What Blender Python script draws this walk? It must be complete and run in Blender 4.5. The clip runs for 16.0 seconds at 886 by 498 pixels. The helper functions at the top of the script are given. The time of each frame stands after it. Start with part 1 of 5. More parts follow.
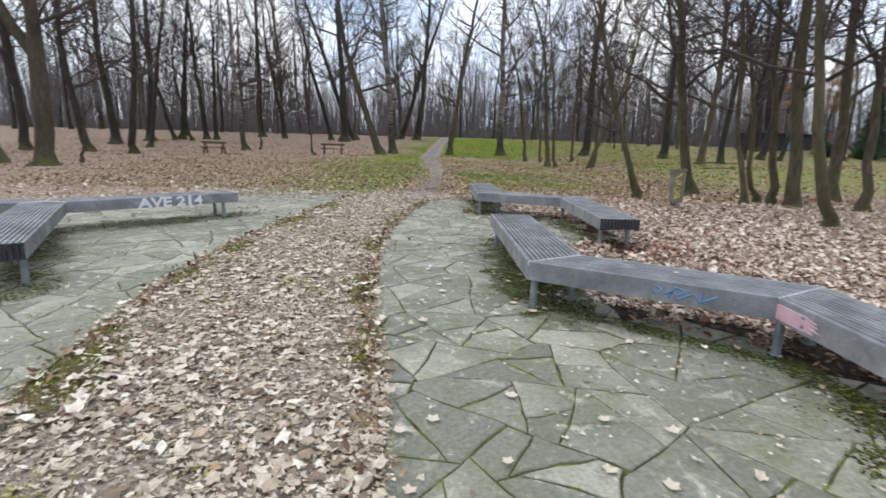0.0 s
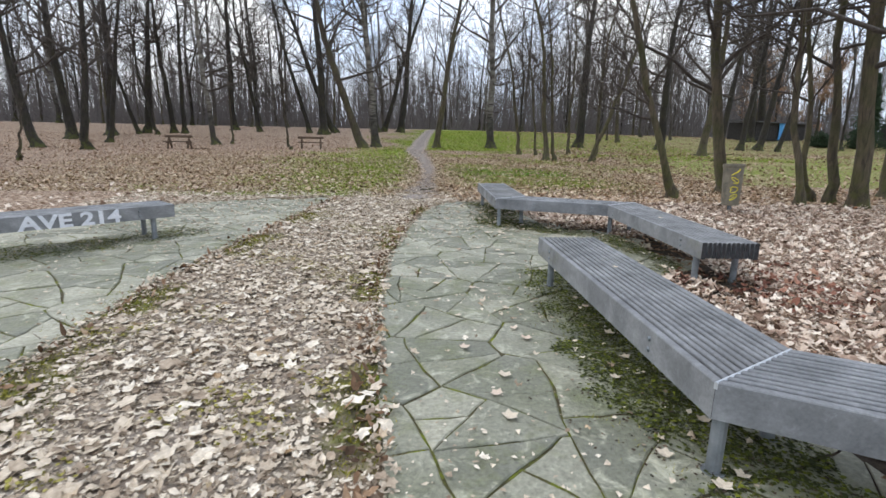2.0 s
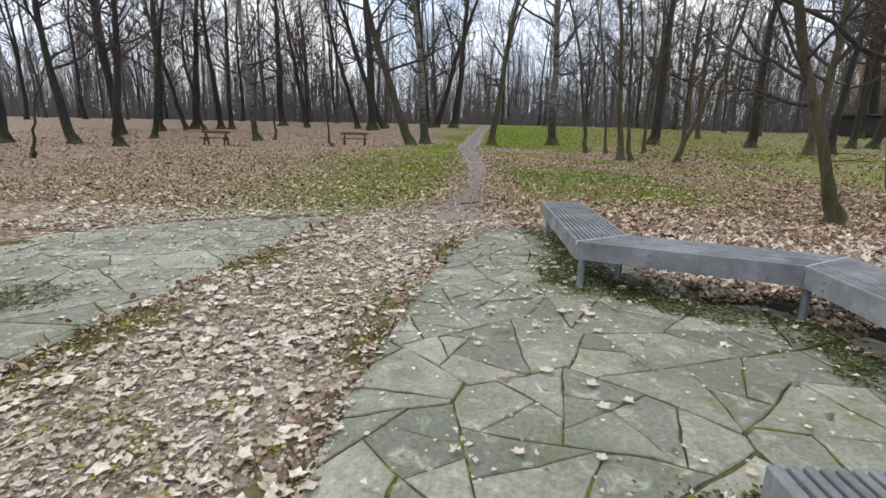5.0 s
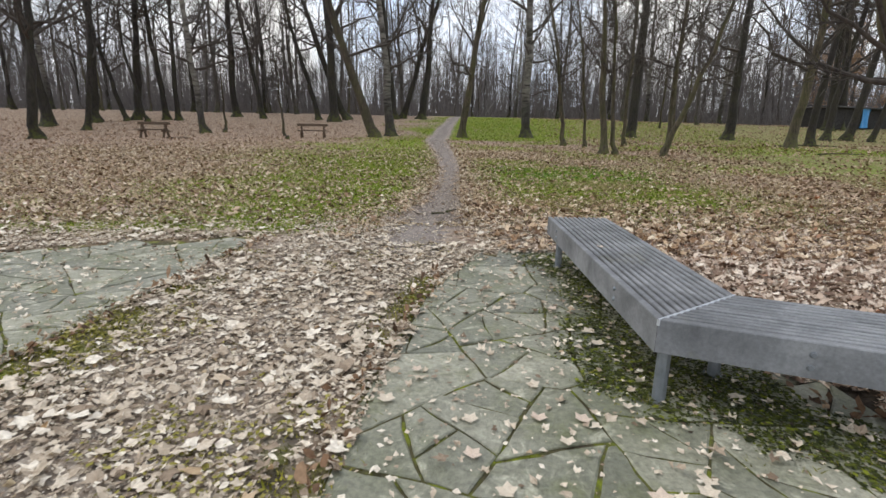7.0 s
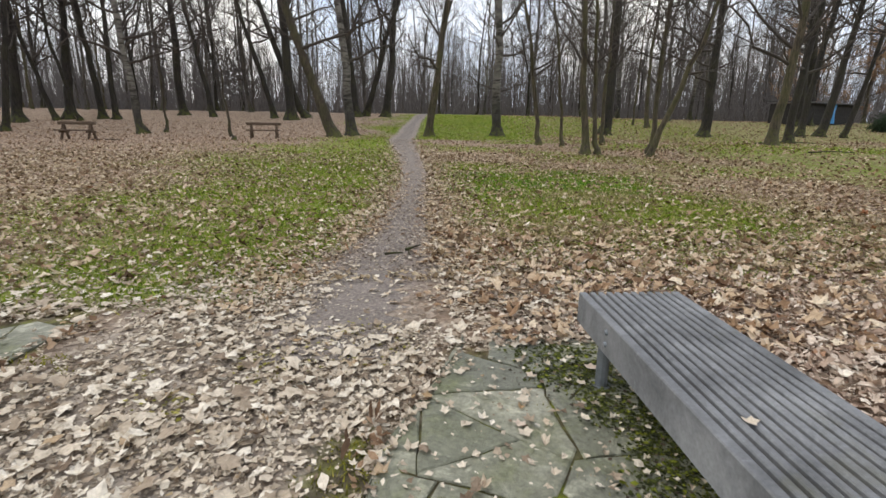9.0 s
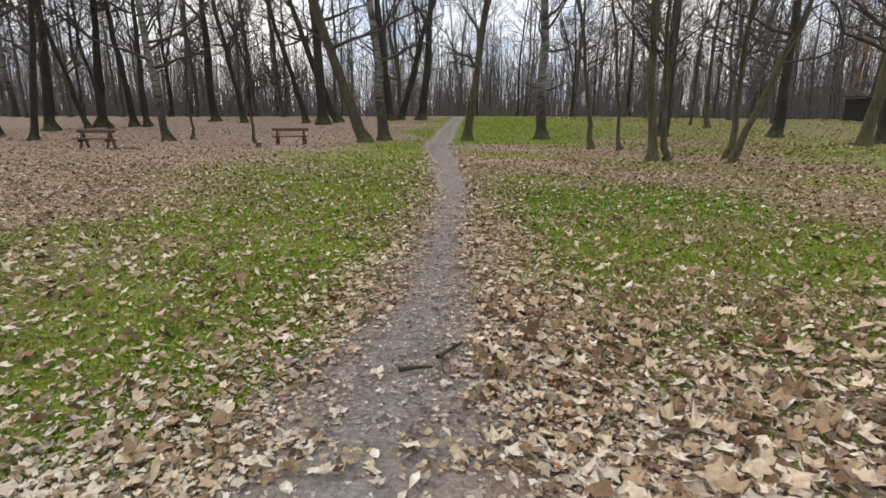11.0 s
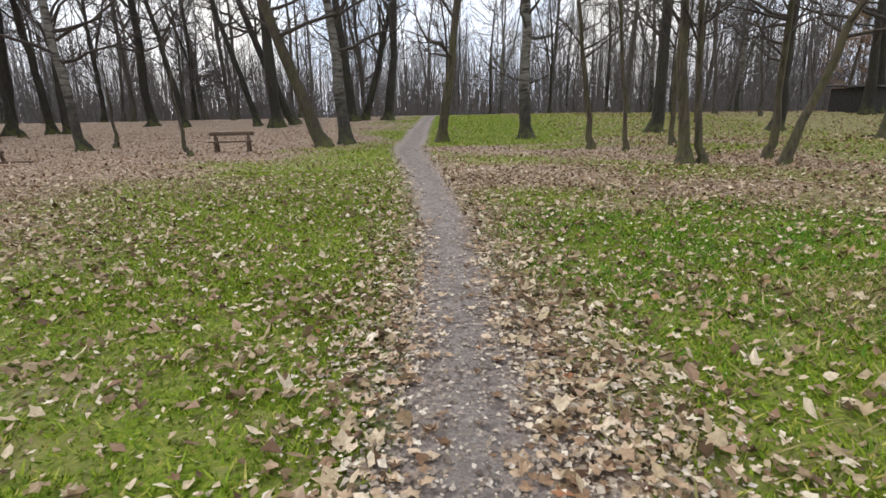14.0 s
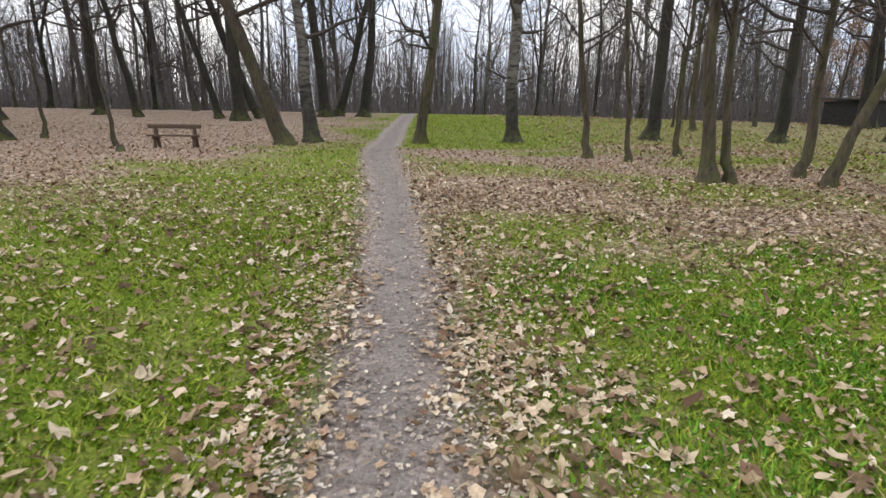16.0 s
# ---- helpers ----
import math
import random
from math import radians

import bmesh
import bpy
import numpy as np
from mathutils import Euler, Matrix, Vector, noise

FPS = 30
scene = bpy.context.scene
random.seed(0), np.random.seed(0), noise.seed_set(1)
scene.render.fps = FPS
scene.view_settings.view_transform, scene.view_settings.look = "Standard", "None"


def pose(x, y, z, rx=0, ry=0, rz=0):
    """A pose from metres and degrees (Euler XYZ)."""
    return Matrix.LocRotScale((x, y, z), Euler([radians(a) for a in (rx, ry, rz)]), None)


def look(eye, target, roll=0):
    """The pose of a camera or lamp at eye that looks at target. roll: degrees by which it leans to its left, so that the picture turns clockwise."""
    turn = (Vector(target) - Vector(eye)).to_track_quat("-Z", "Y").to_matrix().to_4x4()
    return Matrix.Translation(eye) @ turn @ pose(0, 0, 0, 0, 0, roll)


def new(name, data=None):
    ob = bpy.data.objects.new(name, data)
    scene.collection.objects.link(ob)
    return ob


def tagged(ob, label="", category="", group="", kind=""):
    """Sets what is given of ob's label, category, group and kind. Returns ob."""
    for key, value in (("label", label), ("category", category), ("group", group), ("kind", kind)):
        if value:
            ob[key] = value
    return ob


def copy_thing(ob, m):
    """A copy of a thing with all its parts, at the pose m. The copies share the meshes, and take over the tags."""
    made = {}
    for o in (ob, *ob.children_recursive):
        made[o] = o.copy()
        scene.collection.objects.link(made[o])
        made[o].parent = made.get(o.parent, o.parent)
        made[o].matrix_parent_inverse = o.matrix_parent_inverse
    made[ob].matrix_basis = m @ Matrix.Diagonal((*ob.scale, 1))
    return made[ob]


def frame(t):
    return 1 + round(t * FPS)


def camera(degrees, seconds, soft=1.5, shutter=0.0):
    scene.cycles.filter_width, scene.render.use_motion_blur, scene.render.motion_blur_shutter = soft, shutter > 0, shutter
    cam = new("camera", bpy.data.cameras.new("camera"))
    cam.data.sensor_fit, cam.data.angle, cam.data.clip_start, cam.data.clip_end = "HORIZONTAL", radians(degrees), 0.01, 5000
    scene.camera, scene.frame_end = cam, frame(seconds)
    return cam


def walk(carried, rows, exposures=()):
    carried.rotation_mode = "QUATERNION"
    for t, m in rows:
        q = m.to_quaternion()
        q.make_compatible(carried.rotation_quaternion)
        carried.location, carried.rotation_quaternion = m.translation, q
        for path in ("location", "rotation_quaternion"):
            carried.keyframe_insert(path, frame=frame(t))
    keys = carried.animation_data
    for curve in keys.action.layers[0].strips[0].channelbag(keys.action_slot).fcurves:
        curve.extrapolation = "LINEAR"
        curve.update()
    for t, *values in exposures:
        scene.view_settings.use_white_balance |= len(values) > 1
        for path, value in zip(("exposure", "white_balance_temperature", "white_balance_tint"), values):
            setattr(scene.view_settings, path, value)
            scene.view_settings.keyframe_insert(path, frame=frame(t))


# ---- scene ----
cam = camera(83.3, 16.0, shutter=0.1)
PATH = [
    (0, (0.247, -7.235, 1.448), (0.364, -5.283, 1.03), 1.5),
    (0.5, (0.093, -6.713, 1.452), (-0.321, -4.805, 1.016), 2.4),
    (1, (-0.08, -6.066, 1.472), (-0.38, -4.137, 1.037), 0.1),
    (1.5, (-0.09, -5.461, 1.463), (-0.149, -3.511, 1.021), 0.2),
    (2, (-0.046, -4.792, 1.408), (0.141, -2.851, 0.964), 1.1),
    (2.5, (0.078, -4.223, 1.417), (0.477, -2.312, 0.979), 2.4),
    (3, (0.238, -3.692, 1.424), (0.543, -1.766, 0.978), 2.1),
    (3.5, (0.307, -3.072, 1.422), (0.495, -1.134, 0.965), 1.1),
    (4, (0.378, -2.482, 1.407), (0.406, -0.536, 0.949), 0.5),
    (6.5, (0.424, 0.291, 1.342), (0.375, 2.232, 0.86), 1.2),
    (7, (0.424, 0.877, 1.313), (0.514, 2.814, 0.825), 1.1),
    (7.5, (0.477, 1.466, 1.326), (0.69, 3.394, 0.836), 1.5),
    (8, (0.502, 2.017, 1.332), (0.729, 3.942, 0.836), 1.0),
    (10.5, (0.833, 4.908, 1.376), (0.959, 6.843, 0.883), 0.3),
    (11, (0.742, 5.517, 1.372), (0.807, 7.455, 0.884), 0.0),
    (11.5, (0.66, 6.057, 1.351), (0.636, 7.997, 0.863), -0.7),
    (12, (0.505, 6.613, 1.321), (0.468, 8.551, 0.828), -1.2),
    (12.5, (0.491, 7.332, 1.308), (0.551, 9.27, 0.817), -0.9),
    (13, (0.47, 7.87, 1.33), (0.555, 9.808, 0.842), -1.1),
    (13.5, (0.512, 8.559, 1.335), (0.667, 10.493, 0.85), -1.1),
    (14, (0.628, 9.159, 1.319), (0.811, 11.09, 0.831), -1.2),
    (14.5, (0.702, 9.793, 1.289), (0.876, 11.723, 0.794), -1.2),
    (15, (0.829, 10.386, 1.284), (1.025, 12.314, 0.789), -0.9),
    (15.5, (0.911, 10.905, 1.32), (1.102, 12.831, 0.818), -0.5),
    (16, (1.094, 11.574, 1.341), (1.355, 13.495, 0.85), 0.8),
]
walk(cam, [(t, look(eye, target, roll)) for t, eye, target, roll in PATH], [(0, 0.12, 6350, 8), (1, 0.04, 6350, 8), (1.5, 0.1, 6350, 8), (3, 0.17, 6350, 8), (4, 0.1, 6400, 8), (7, 0.0, 6700, 8), (8, 0.0, 6800, 8), (11, -0.05, 6900, 9), (13.5, -0.04, 6700, 8), (14, 0.11, 6700, 9), (15, 0.16, 6700, 10), (16, 0.17, 6700, 10)])

# ---- world and light ----
world = bpy.data.worlds.new("sky")
scene.world = world
world.use_nodes = True
wn, wl = world.node_tree.nodes, world.node_tree.links
sky = wn.new("ShaderNodeTexSky")
sky.sky_type, sky.sun_disc = "NISHITA", False
sky.sun_elevation, sky.sun_rotation = radians(43), radians(300)
sky.air_density, sky.dust_density = 1.0, 2.0
coords = wn.new("ShaderNodeTexCoord")
clouds = wn.new("ShaderNodeTexNoise")
clouds.inputs["Scale"].default_value = 3.2
clouds.inputs["Detail"].default_value = 5
clouds.inputs["Roughness"].default_value = 0.55
cover = wn.new("ShaderNodeMapRange")
cover.inputs["From Min"].default_value, cover.inputs["From Max"].default_value = 0.38, 0.6
cover.inputs["To Min"].default_value, cover.inputs["To Max"].default_value = 0.62, 1.0
veil = wn.new("ShaderNodeMix")
veil.data_type = "RGBA"
heaps = wn.new("ShaderNodeValToRGB")
heaps.color_ramp.elements[0].position, heaps.color_ramp.elements[0].color = 0.36, (0.56, 0.68, 0.94, 1)
heaps.color_ramp.elements[1].position, heaps.color_ramp.elements[1].color = 0.62, (1.02, 1.02, 1.03, 1)
lift = wn.new("ShaderNodeVectorMath")
lift.operation = "SCALE"
lift.inputs["Scale"].default_value = 11.2
wl.new(clouds.outputs["Fac"], heaps.inputs["Fac"])
wl.new(heaps.outputs["Color"], lift.inputs[0])
wl.new(lift.outputs["Vector"], veil.inputs["B"])
wl.new(coords.outputs["Generated"], clouds.inputs["Vector"])
wl.new(clouds.outputs["Fac"], cover.inputs["Value"])
wl.new(cover.outputs["Result"], veil.inputs["Factor"])
wl.new(sky.outputs["Color"], veil.inputs["A"])
wl.new(veil.outputs["Result"], wn["Background"].inputs["Color"])
wn["Background"].inputs["Strength"].default_value = 0.15
sun = new("sun", bpy.data.lights.new("sun", "SUN"))
sun.data.energy, sun.data.angle, sun.data.color = 0.8, radians(30), (1.0, 0.96, 0.9)
sun.matrix_world = look((-14, 8, 15), (0, 0, 0))


# ---- materials ----
def material(name, rough=0.85):
    m = bpy.data.materials.new(name)
    m.use_nodes = True
    n, l = m.node_tree.nodes, m.node_tree.links
    n["Principled BSDF"].inputs["Roughness"].default_value = rough
    return m, n, l, n["Principled BSDF"]


def noise_node(n, l, scale, detail=4, rough=0.6, vec=None, distort=0.0):
    t = n.new("ShaderNodeTexNoise")
    t.inputs["Scale"].default_value, t.inputs["Detail"].default_value = scale, detail
    t.inputs["Roughness"].default_value, t.inputs["Distortion"].default_value = rough, distort
    if vec is None:
        vec = n.new("ShaderNodeTexCoord").outputs["Object"]
    l.new(vec, t.inputs["Vector"])
    return t.outputs["Fac"]


def ramp(n, l, fac, stops):
    r = n.new("ShaderNodeValToRGB")
    e = r.color_ramp.elements
    while len(e) < len(stops):
        e.new(0.5)
    for item, (p, c) in zip(e, stops):
        item.position, item.color = p, (*c, 1)
    l.new(fac, r.inputs["Fac"])
    return r.outputs["Color"]


def mixed(n, l, fac, a, b, how="MIX"):
    m = n.new("ShaderNodeMix")
    m.data_type, m.blend_type = "RGBA", how
    for socket, v in (("Factor", fac), ("A", a), ("B", b)):
        s = m.inputs[socket] if socket == "Factor" else [i for i in m.inputs if i.name == socket and i.type == "RGBA"][0]
        if isinstance(v, (int, float)):
            s.default_value = v
        elif isinstance(v, tuple):
            s.default_value = (*v, 1)
        else:
            l.new(v, s)
    return [o for o in m.outputs if o.type == "RGBA"][0]


def maths(n, l, op, a, b=0.0, clamp=False):
    m = n.new("ShaderNodeMath")
    m.operation, m.use_clamp = op, clamp
    for i, v in enumerate((a, b)):
        if isinstance(v, (int, float)):
            m.inputs[i].default_value = v
        else:
            l.new(v, m.inputs[i])
    return m.outputs[0]


def span(n, l, v, lo, hi):
    m = n.new("ShaderNodeMapRange")
    m.inputs["From Min"].default_value, m.inputs["From Max"].default_value = lo, hi
    l.new(v, m.inputs["Value"])
    return m.outputs["Result"]


def bump(n, l, p, height, strength, distance=0.02):
    b = n.new("ShaderNodeBump")
    b.inputs["Strength"].default_value, b.inputs["Distance"].default_value = strength, distance
    l.new(height, b.inputs["Height"])
    l.new(b.outputs["Normal"], p.inputs["Normal"])


def bark(name, dark, light, moss=0.0, pale=None):
    m, n, l, p = material(name, 0.92)
    tc = n.new("ShaderNodeTexCoord")
    mp = n.new("ShaderNodeMapping")
    mp.inputs["Scale"].default_value = (1, 1, 0.16)
    l.new(tc.outputs["Object"], mp.inputs["Vector"])
    ridges = noise_node(n, l, 16, 5, 0.65, mp.outputs["Vector"], 0.6)
    c = ramp(n, l, ridges, [(0.32, dark), (0.62, light)])
    if pale:
        mp2 = n.new("ShaderNodeMapping")
        mp2.inputs["Scale"].default_value = (0.6, 0.6, 2.2)
        l.new(tc.outputs["Object"], mp2.inputs["Vector"])
        plates = noise_node(n, l, 2.4, 5, 0.7, mp2.outputs["Vector"], 0.8)
        sep = n.new("ShaderNodeSeparateXYZ")
        l.new(tc.outputs["Object"], sep.inputs[0])
        up = span(n, l, sep.outputs["Z"], 0.8, 3.2)
        f = maths(n, l, "MULTIPLY", span(n, l, plates, 0.42, 0.55), up, True)
        c = mixed(n, l, f, c, pale)
    if moss:
        patches = span(n, l, noise_node(n, l, 1.3, 4, 0.6, tc.outputs["Object"]), 0.42, 0.62)
        c = mixed(n, l, maths(n, l, "MULTIPLY", patches, moss), c, (0.07, 0.075, 0.02))
    foot = n.new("ShaderNodeSeparateXYZ")
    l.new(tc.outputs["Object"], foot.inputs[0])
    collar = maths(n, l, "MULTIPLY", span(n, l, foot.outputs["Z"], 1.1, 0.1), span(n, l, noise_node(n, l, 4.5, 4, 0.65, tc.outputs["Object"]), 0.42, 0.6), True)
    c = mixed(n, l, maths(n, l, "MULTIPLY", collar, 0.75), c, (0.085, 0.095, 0.018))
    big = noise_node(n, l, 0.8, 2, 0.5, tc.outputs["Object"])
    c = mixed(n, l, 1.0, c, ramp(n, l, big, [(0.3, (0.75, 0.75, 0.75)), (0.7, (1.15, 1.12, 1.1))]), "MULTIPLY")
    l.new(c, p.inputs["Base Color"])
    bump(n, l, p, ridges, 0.8, 0.03)
    return m


BARK_DARK = bark("bark_dark", (0.008, 0.0066, 0.0056), (0.04, 0.033, 0.0275), 0.2)
BARK_MOSS = bark("bark_mossy", (0.027, 0.022, 0.014), (0.117, 0.094, 0.062), 0.55)
BARK_OAK = bark("bark_brown", (0.022, 0.017, 0.012), (0.085, 0.066, 0.047), 0.35)
# Bark of the far trunks, lightened and greyed to paint in distance haze.
BARK_HAZE = bark("bark_haze_grey", (0.034, 0.029, 0.025), (0.115, 0.1, 0.087), 0.15)
BARK_BIRCH = bark("bark_birch", (0.012, 0.01, 0.009), (0.055, 0.047, 0.04), 0.2, (0.2, 0.185, 0.165))
TWIG = bark("twig_bark", (0.03, 0.024, 0.02), (0.085, 0.07, 0.058))
# Both far twig tones have the distance haze put into their colour.
TWIG_HAZE = bark("hazed_distant_twig_bark", (0.075, 0.069, 0.067), (0.16, 0.149, 0.144))
TWIG_FAR_HAZE = bark("hazed_far_twig_bark", (0.06, 0.053, 0.049), (0.125, 0.114, 0.106))


def island_material(name, stops, rough=0.8, grain=35.0, translucent=False):
    m, n, l, p = material(name, rough)
    g = n.new("ShaderNodeNewGeometry")
    c = ramp(n, l, g.outputs["Random Per Island"], stops)
    spots = noise_node(n, l, grain, 3, 0.6)
    c = mixed(n, l, 1.0, c, ramp(n, l, spots, [(0.3, (0.72, 0.68, 0.64)), (0.7, (1.12, 1.1, 1.08))]), "MULTIPLY")
    l.new(c, p.inputs["Base Color"])
    p.inputs["Specular IOR Level"].default_value = 0.25
    bump(n, l, p, spots, 0.3, 0.004)
    return m


LEAF_PALE = island_material("dry_leaf_pale", [(0.0, (0.2, 0.145, 0.1)), (0.16, (0.4, 0.325, 0.245)), (0.4, (0.58, 0.5, 0.395)), (0.7, (0.72, 0.645, 0.53)), (0.94, (0.82, 0.765, 0.66)), (1.0, (0.4, 0.27, 0.14))])
LEAF_STRAW = island_material("dry_leaf_straw", [(0.0, (0.19, 0.145, 0.105)), (0.2, (0.37, 0.305, 0.23)), (0.5, (0.53, 0.455, 0.36)), (0.8, (0.68, 0.6, 0.485)), (0.96, (0.8, 0.735, 0.615)), (1.0, (0.38, 0.28, 0.14))])
LEAF_PINK = island_material("dry_leaf_brown", [(0.0, (0.14, 0.085, 0.06)), (0.2, (0.38, 0.275, 0.21)), (0.5, (0.61, 0.495, 0.4)), (0.8, (0.78, 0.68, 0.575)), (0.97, (0.87, 0.8, 0.7)), (1.0, (0.32, 0.15, 0.08))])
LEAF_WARM = island_material("dry_leaf_tan", [(0.0, (0.12, 0.065, 0.035)), (0.25, (0.32, 0.205, 0.12)), (0.55, (0.52, 0.385, 0.255)), (0.85, (0.7, 0.565, 0.41)), (0.97, (0.82, 0.72, 0.56)), (1.0, (0.32, 0.13, 0.055))])
LEAF_FIELD = island_material("dry_leaf_field", [(0.0, (0.085, 0.052, 0.026)), (0.25, (0.25, 0.175, 0.098)), (0.55, (0.45, 0.355, 0.22)), (0.85, (0.63, 0.53, 0.375)), (0.97, (0.78, 0.7, 0.55)), (1.0, (0.34, 0.16, 0.07))])
LEAF_BROWN = island_material("dry_leaf_russet", [(0.0, (0.1, 0.055, 0.03)), (0.35, (0.27, 0.17, 0.105)), (0.7, (0.46, 0.325, 0.22)), (1.0, (0.66, 0.52, 0.4))])
LEAF_RED = island_material("damp_red_leaf", [(0.0, (0.09, 0.035, 0.025)), (0.5, (0.2, 0.085, 0.055)), (1.0, (0.38, 0.2, 0.14))])
PATH_CRUMB = island_material("trodden_leaf_crumb", [(0.0, (0.12, 0.09, 0.07)), (0.4, (0.28, 0.225, 0.18)), (0.8, (0.46, 0.39, 0.32)), (1.0, (0.72, 0.65, 0.55))])
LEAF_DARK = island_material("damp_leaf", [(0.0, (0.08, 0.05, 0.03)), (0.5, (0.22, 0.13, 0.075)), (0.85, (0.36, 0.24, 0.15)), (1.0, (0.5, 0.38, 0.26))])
# Rotted leaf colour taken near black, so it paints shade by the benches.
LEAF_MUSH_SHADE = island_material("rotted_leaf_shade", [(0.0, (0.025, 0.02, 0.014)), (0.6, (0.07, 0.05, 0.034)), (1.0, (0.15, 0.11, 0.075))])
LEAF_BEECH = island_material("beech_leaf", [(0.0, (0.22, 0.12, 0.06)), (0.6, (0.36, 0.22, 0.12)), (1.0, (0.45, 0.31, 0.2))])
NEEDLES = island_material("spruce_needles", [(0.0, (0.018, 0.035, 0.018)), (1.0, (0.05, 0.085, 0.04))])
GRASS = island_material("grass_blades", [(0.0, (0.09, 0.16, 0.008)), (0.45, (0.2, 0.32, 0.014)), (0.8, (0.33, 0.42, 0.035)), (1.0, (0.5, 0.42, 0.13))], 0.7)
MOSS_OLIVE = island_material("olive_moss", [(0.0, (0.14, 0.125, 0.03)), (0.5, (0.26, 0.24, 0.05)), (1.0, (0.42, 0.38, 0.12))], 0.95)
MOSS_DARK = island_material("dark_moss", [(0.0, (0.022, 0.028, 0.01)), (0.4, (0.05, 0.062, 0.014)), (0.8, (0.095, 0.115, 0.018)), (1.0, (0.22, 0.25, 0.025))], 0.95)
GRASS_LUSH = island_material("fresh_grass_blades", [(0.0, (0.05, 0.15, 0.01)), (0.5, (0.11, 0.3, 0.018)), (1.0, (0.24, 0.42, 0.04))], 0.7)
MOSS = island_material("moss", [(0.0, (0.09, 0.09, 0.015)), (0.45, (0.2, 0.2, 0.022)), (0.85, (0.34, 0.32, 0.045)), (1.0, (0.45, 0.4, 0.1))], 0.9)
GRASS_DRY = island_material("dry_grass_blades", [(0.0, (0.2, 0.2, 0.06)), (0.6, (0.38, 0.33, 0.14)), (1.0, (0.5, 0.42, 0.22))], 0.8)


def ground_material():
    m, n, l, p = material("ground_soil_grass", 0.95)
    tc = n.new("ShaderNodeTexCoord").outputs["Object"]

    def zone(name):
        a = n.new("ShaderNodeAttribute")
        a.attribute_name = name
        return a.outputs["Fac"]

    rag = noise_node(n, l, 2.2, 6, 0.7, tc)
    fine = noise_node(n, l, 26, 5, 0.7, tc)
    mid = noise_node(n, l, 7, 5, 0.65, tc)
    vor = n.new("ShaderNodeTexVoronoi")
    vor.inputs["Scale"].default_value = 17
    l.new(tc, vor.inputs["Vector"])
    bits = n.new("ShaderNodeSeparateColor")
    l.new(vor.outputs["Color"], bits.inputs[0])
    litter = ramp(n, l, bits.outputs[0], [(0.0, (0.11, 0.066, 0.04)), (0.4, (0.27, 0.18, 0.12)), (0.75, (0.44, 0.325, 0.235)), (1.0, (0.62, 0.505, 0.395))])
    soil = ramp(n, l, fine, [(0.3, (0.10, 0.072, 0.05)), (0.7, (0.27, 0.205, 0.15))])
    litter = mixed(n, l, span(n, l, mid, 0.25, 0.5), soil, litter)
    green = ramp(n, l, fine, [(0.3, (0.05, 0.075, 0.008)), (0.5, (0.15, 0.22, 0.014)), (0.7, (0.36, 0.38, 0.06))])
    olive = ramp(n, l, mid, [(0.3, (0.14, 0.15, 0.03)), (0.55, (0.27, 0.25, 0.09)), (0.75, (0.34, 0.27, 0.15))])
    green = mixed(n, l, span(n, l, rag, 0.43, 0.68), green, olive)

    def edge(z, w=1.5):
        v = maths(n, l, "ADD", z, maths(n, l, "MULTIPLY", maths(n, l, "SUBTRACT", rag, 0.5), w))
        return span(n, l, v, 0.3, 0.7)

    c = mixed(n, l, edge(zone("grass")), litter, green)
    dry = ramp(n, l, maths(n, l, "ADD", maths(n, l, "MULTIPLY", fine, 0.5), maths(n, l, "MULTIPLY", mid, 0.5)), [(0.36, (0.12, 0.1, 0.045)), (0.5, (0.25, 0.215, 0.095)), (0.64, (0.41, 0.345, 0.2))])
    c = mixed(n, l, edge(zone("dry")), c, dry)
    mulch = ramp(n, l, bits.outputs[1], [(0.0, (0.21, 0.168, 0.132)), (0.4, (0.34, 0.285, 0.232)), (1.0, (0.52, 0.45, 0.375))])
    c = mixed(n, l, zone("mulch"), c, mulch)
    trod = ramp(n, l, fine, [(0.3, (0.17, 0.13, 0.11)), (0.5, (0.32, 0.265, 0.23)), (0.7, (0.5, 0.42, 0.365))])
    c = mixed(n, l, edge(zone("trod"), 1.0), c, trod)
    # Damp soil by the benches, with their shade painted into the near-black tone.
    wet_shade = ramp(n, l, fine, [(0.3, (0.022, 0.017, 0.012)), (0.7, (0.075, 0.056, 0.04))])
    c = mixed(n, l, edge(zone("soil"), 0.5), c, wet_shade)
    moss = ramp(n, l, mid, [(0.34, (0.075, 0.06, 0.042)), (0.5, (0.1, 0.095, 0.04)), (0.62, (0.17, 0.2, 0.02)), (0.72, (0.3, 0.33, 0.03))])
    c = mixed(n, l, zone("moss"), c, moss)
    l.new(c, p.inputs["Base Color"])
    p.inputs["Specular IOR Level"].default_value = 0.2
    bump(n, l, p, maths(n, l, "ADD", fine, vor.outputs["Distance"]), 0.9, 0.03)
    return m


def path_material():
    m, n, l, p = material("trodden_earth", 0.95)
    fine = noise_node(n, l, 45, 5, 0.75)
    mid = noise_node(n, l, 4, 4, 0.6)
    c = ramp(n, l, fine, [(0.28, (0.11, 0.09, 0.082)), (0.5, (0.25, 0.212, 0.188)), (0.66, (0.39, 0.34, 0.295)), (0.8, (0.66, 0.59, 0.5))])
    c = mixed(n, l, 1.0, c, ramp(n, l, mid, [(0.3, (0.75, 0.74, 0.72)), (0.7, (1.1, 1.08, 1.06))]), "MULTIPLY")
    l.new(c, p.inputs["Base Color"])
    bump(n, l, p, fine, 0.8, 0.015)
    return m


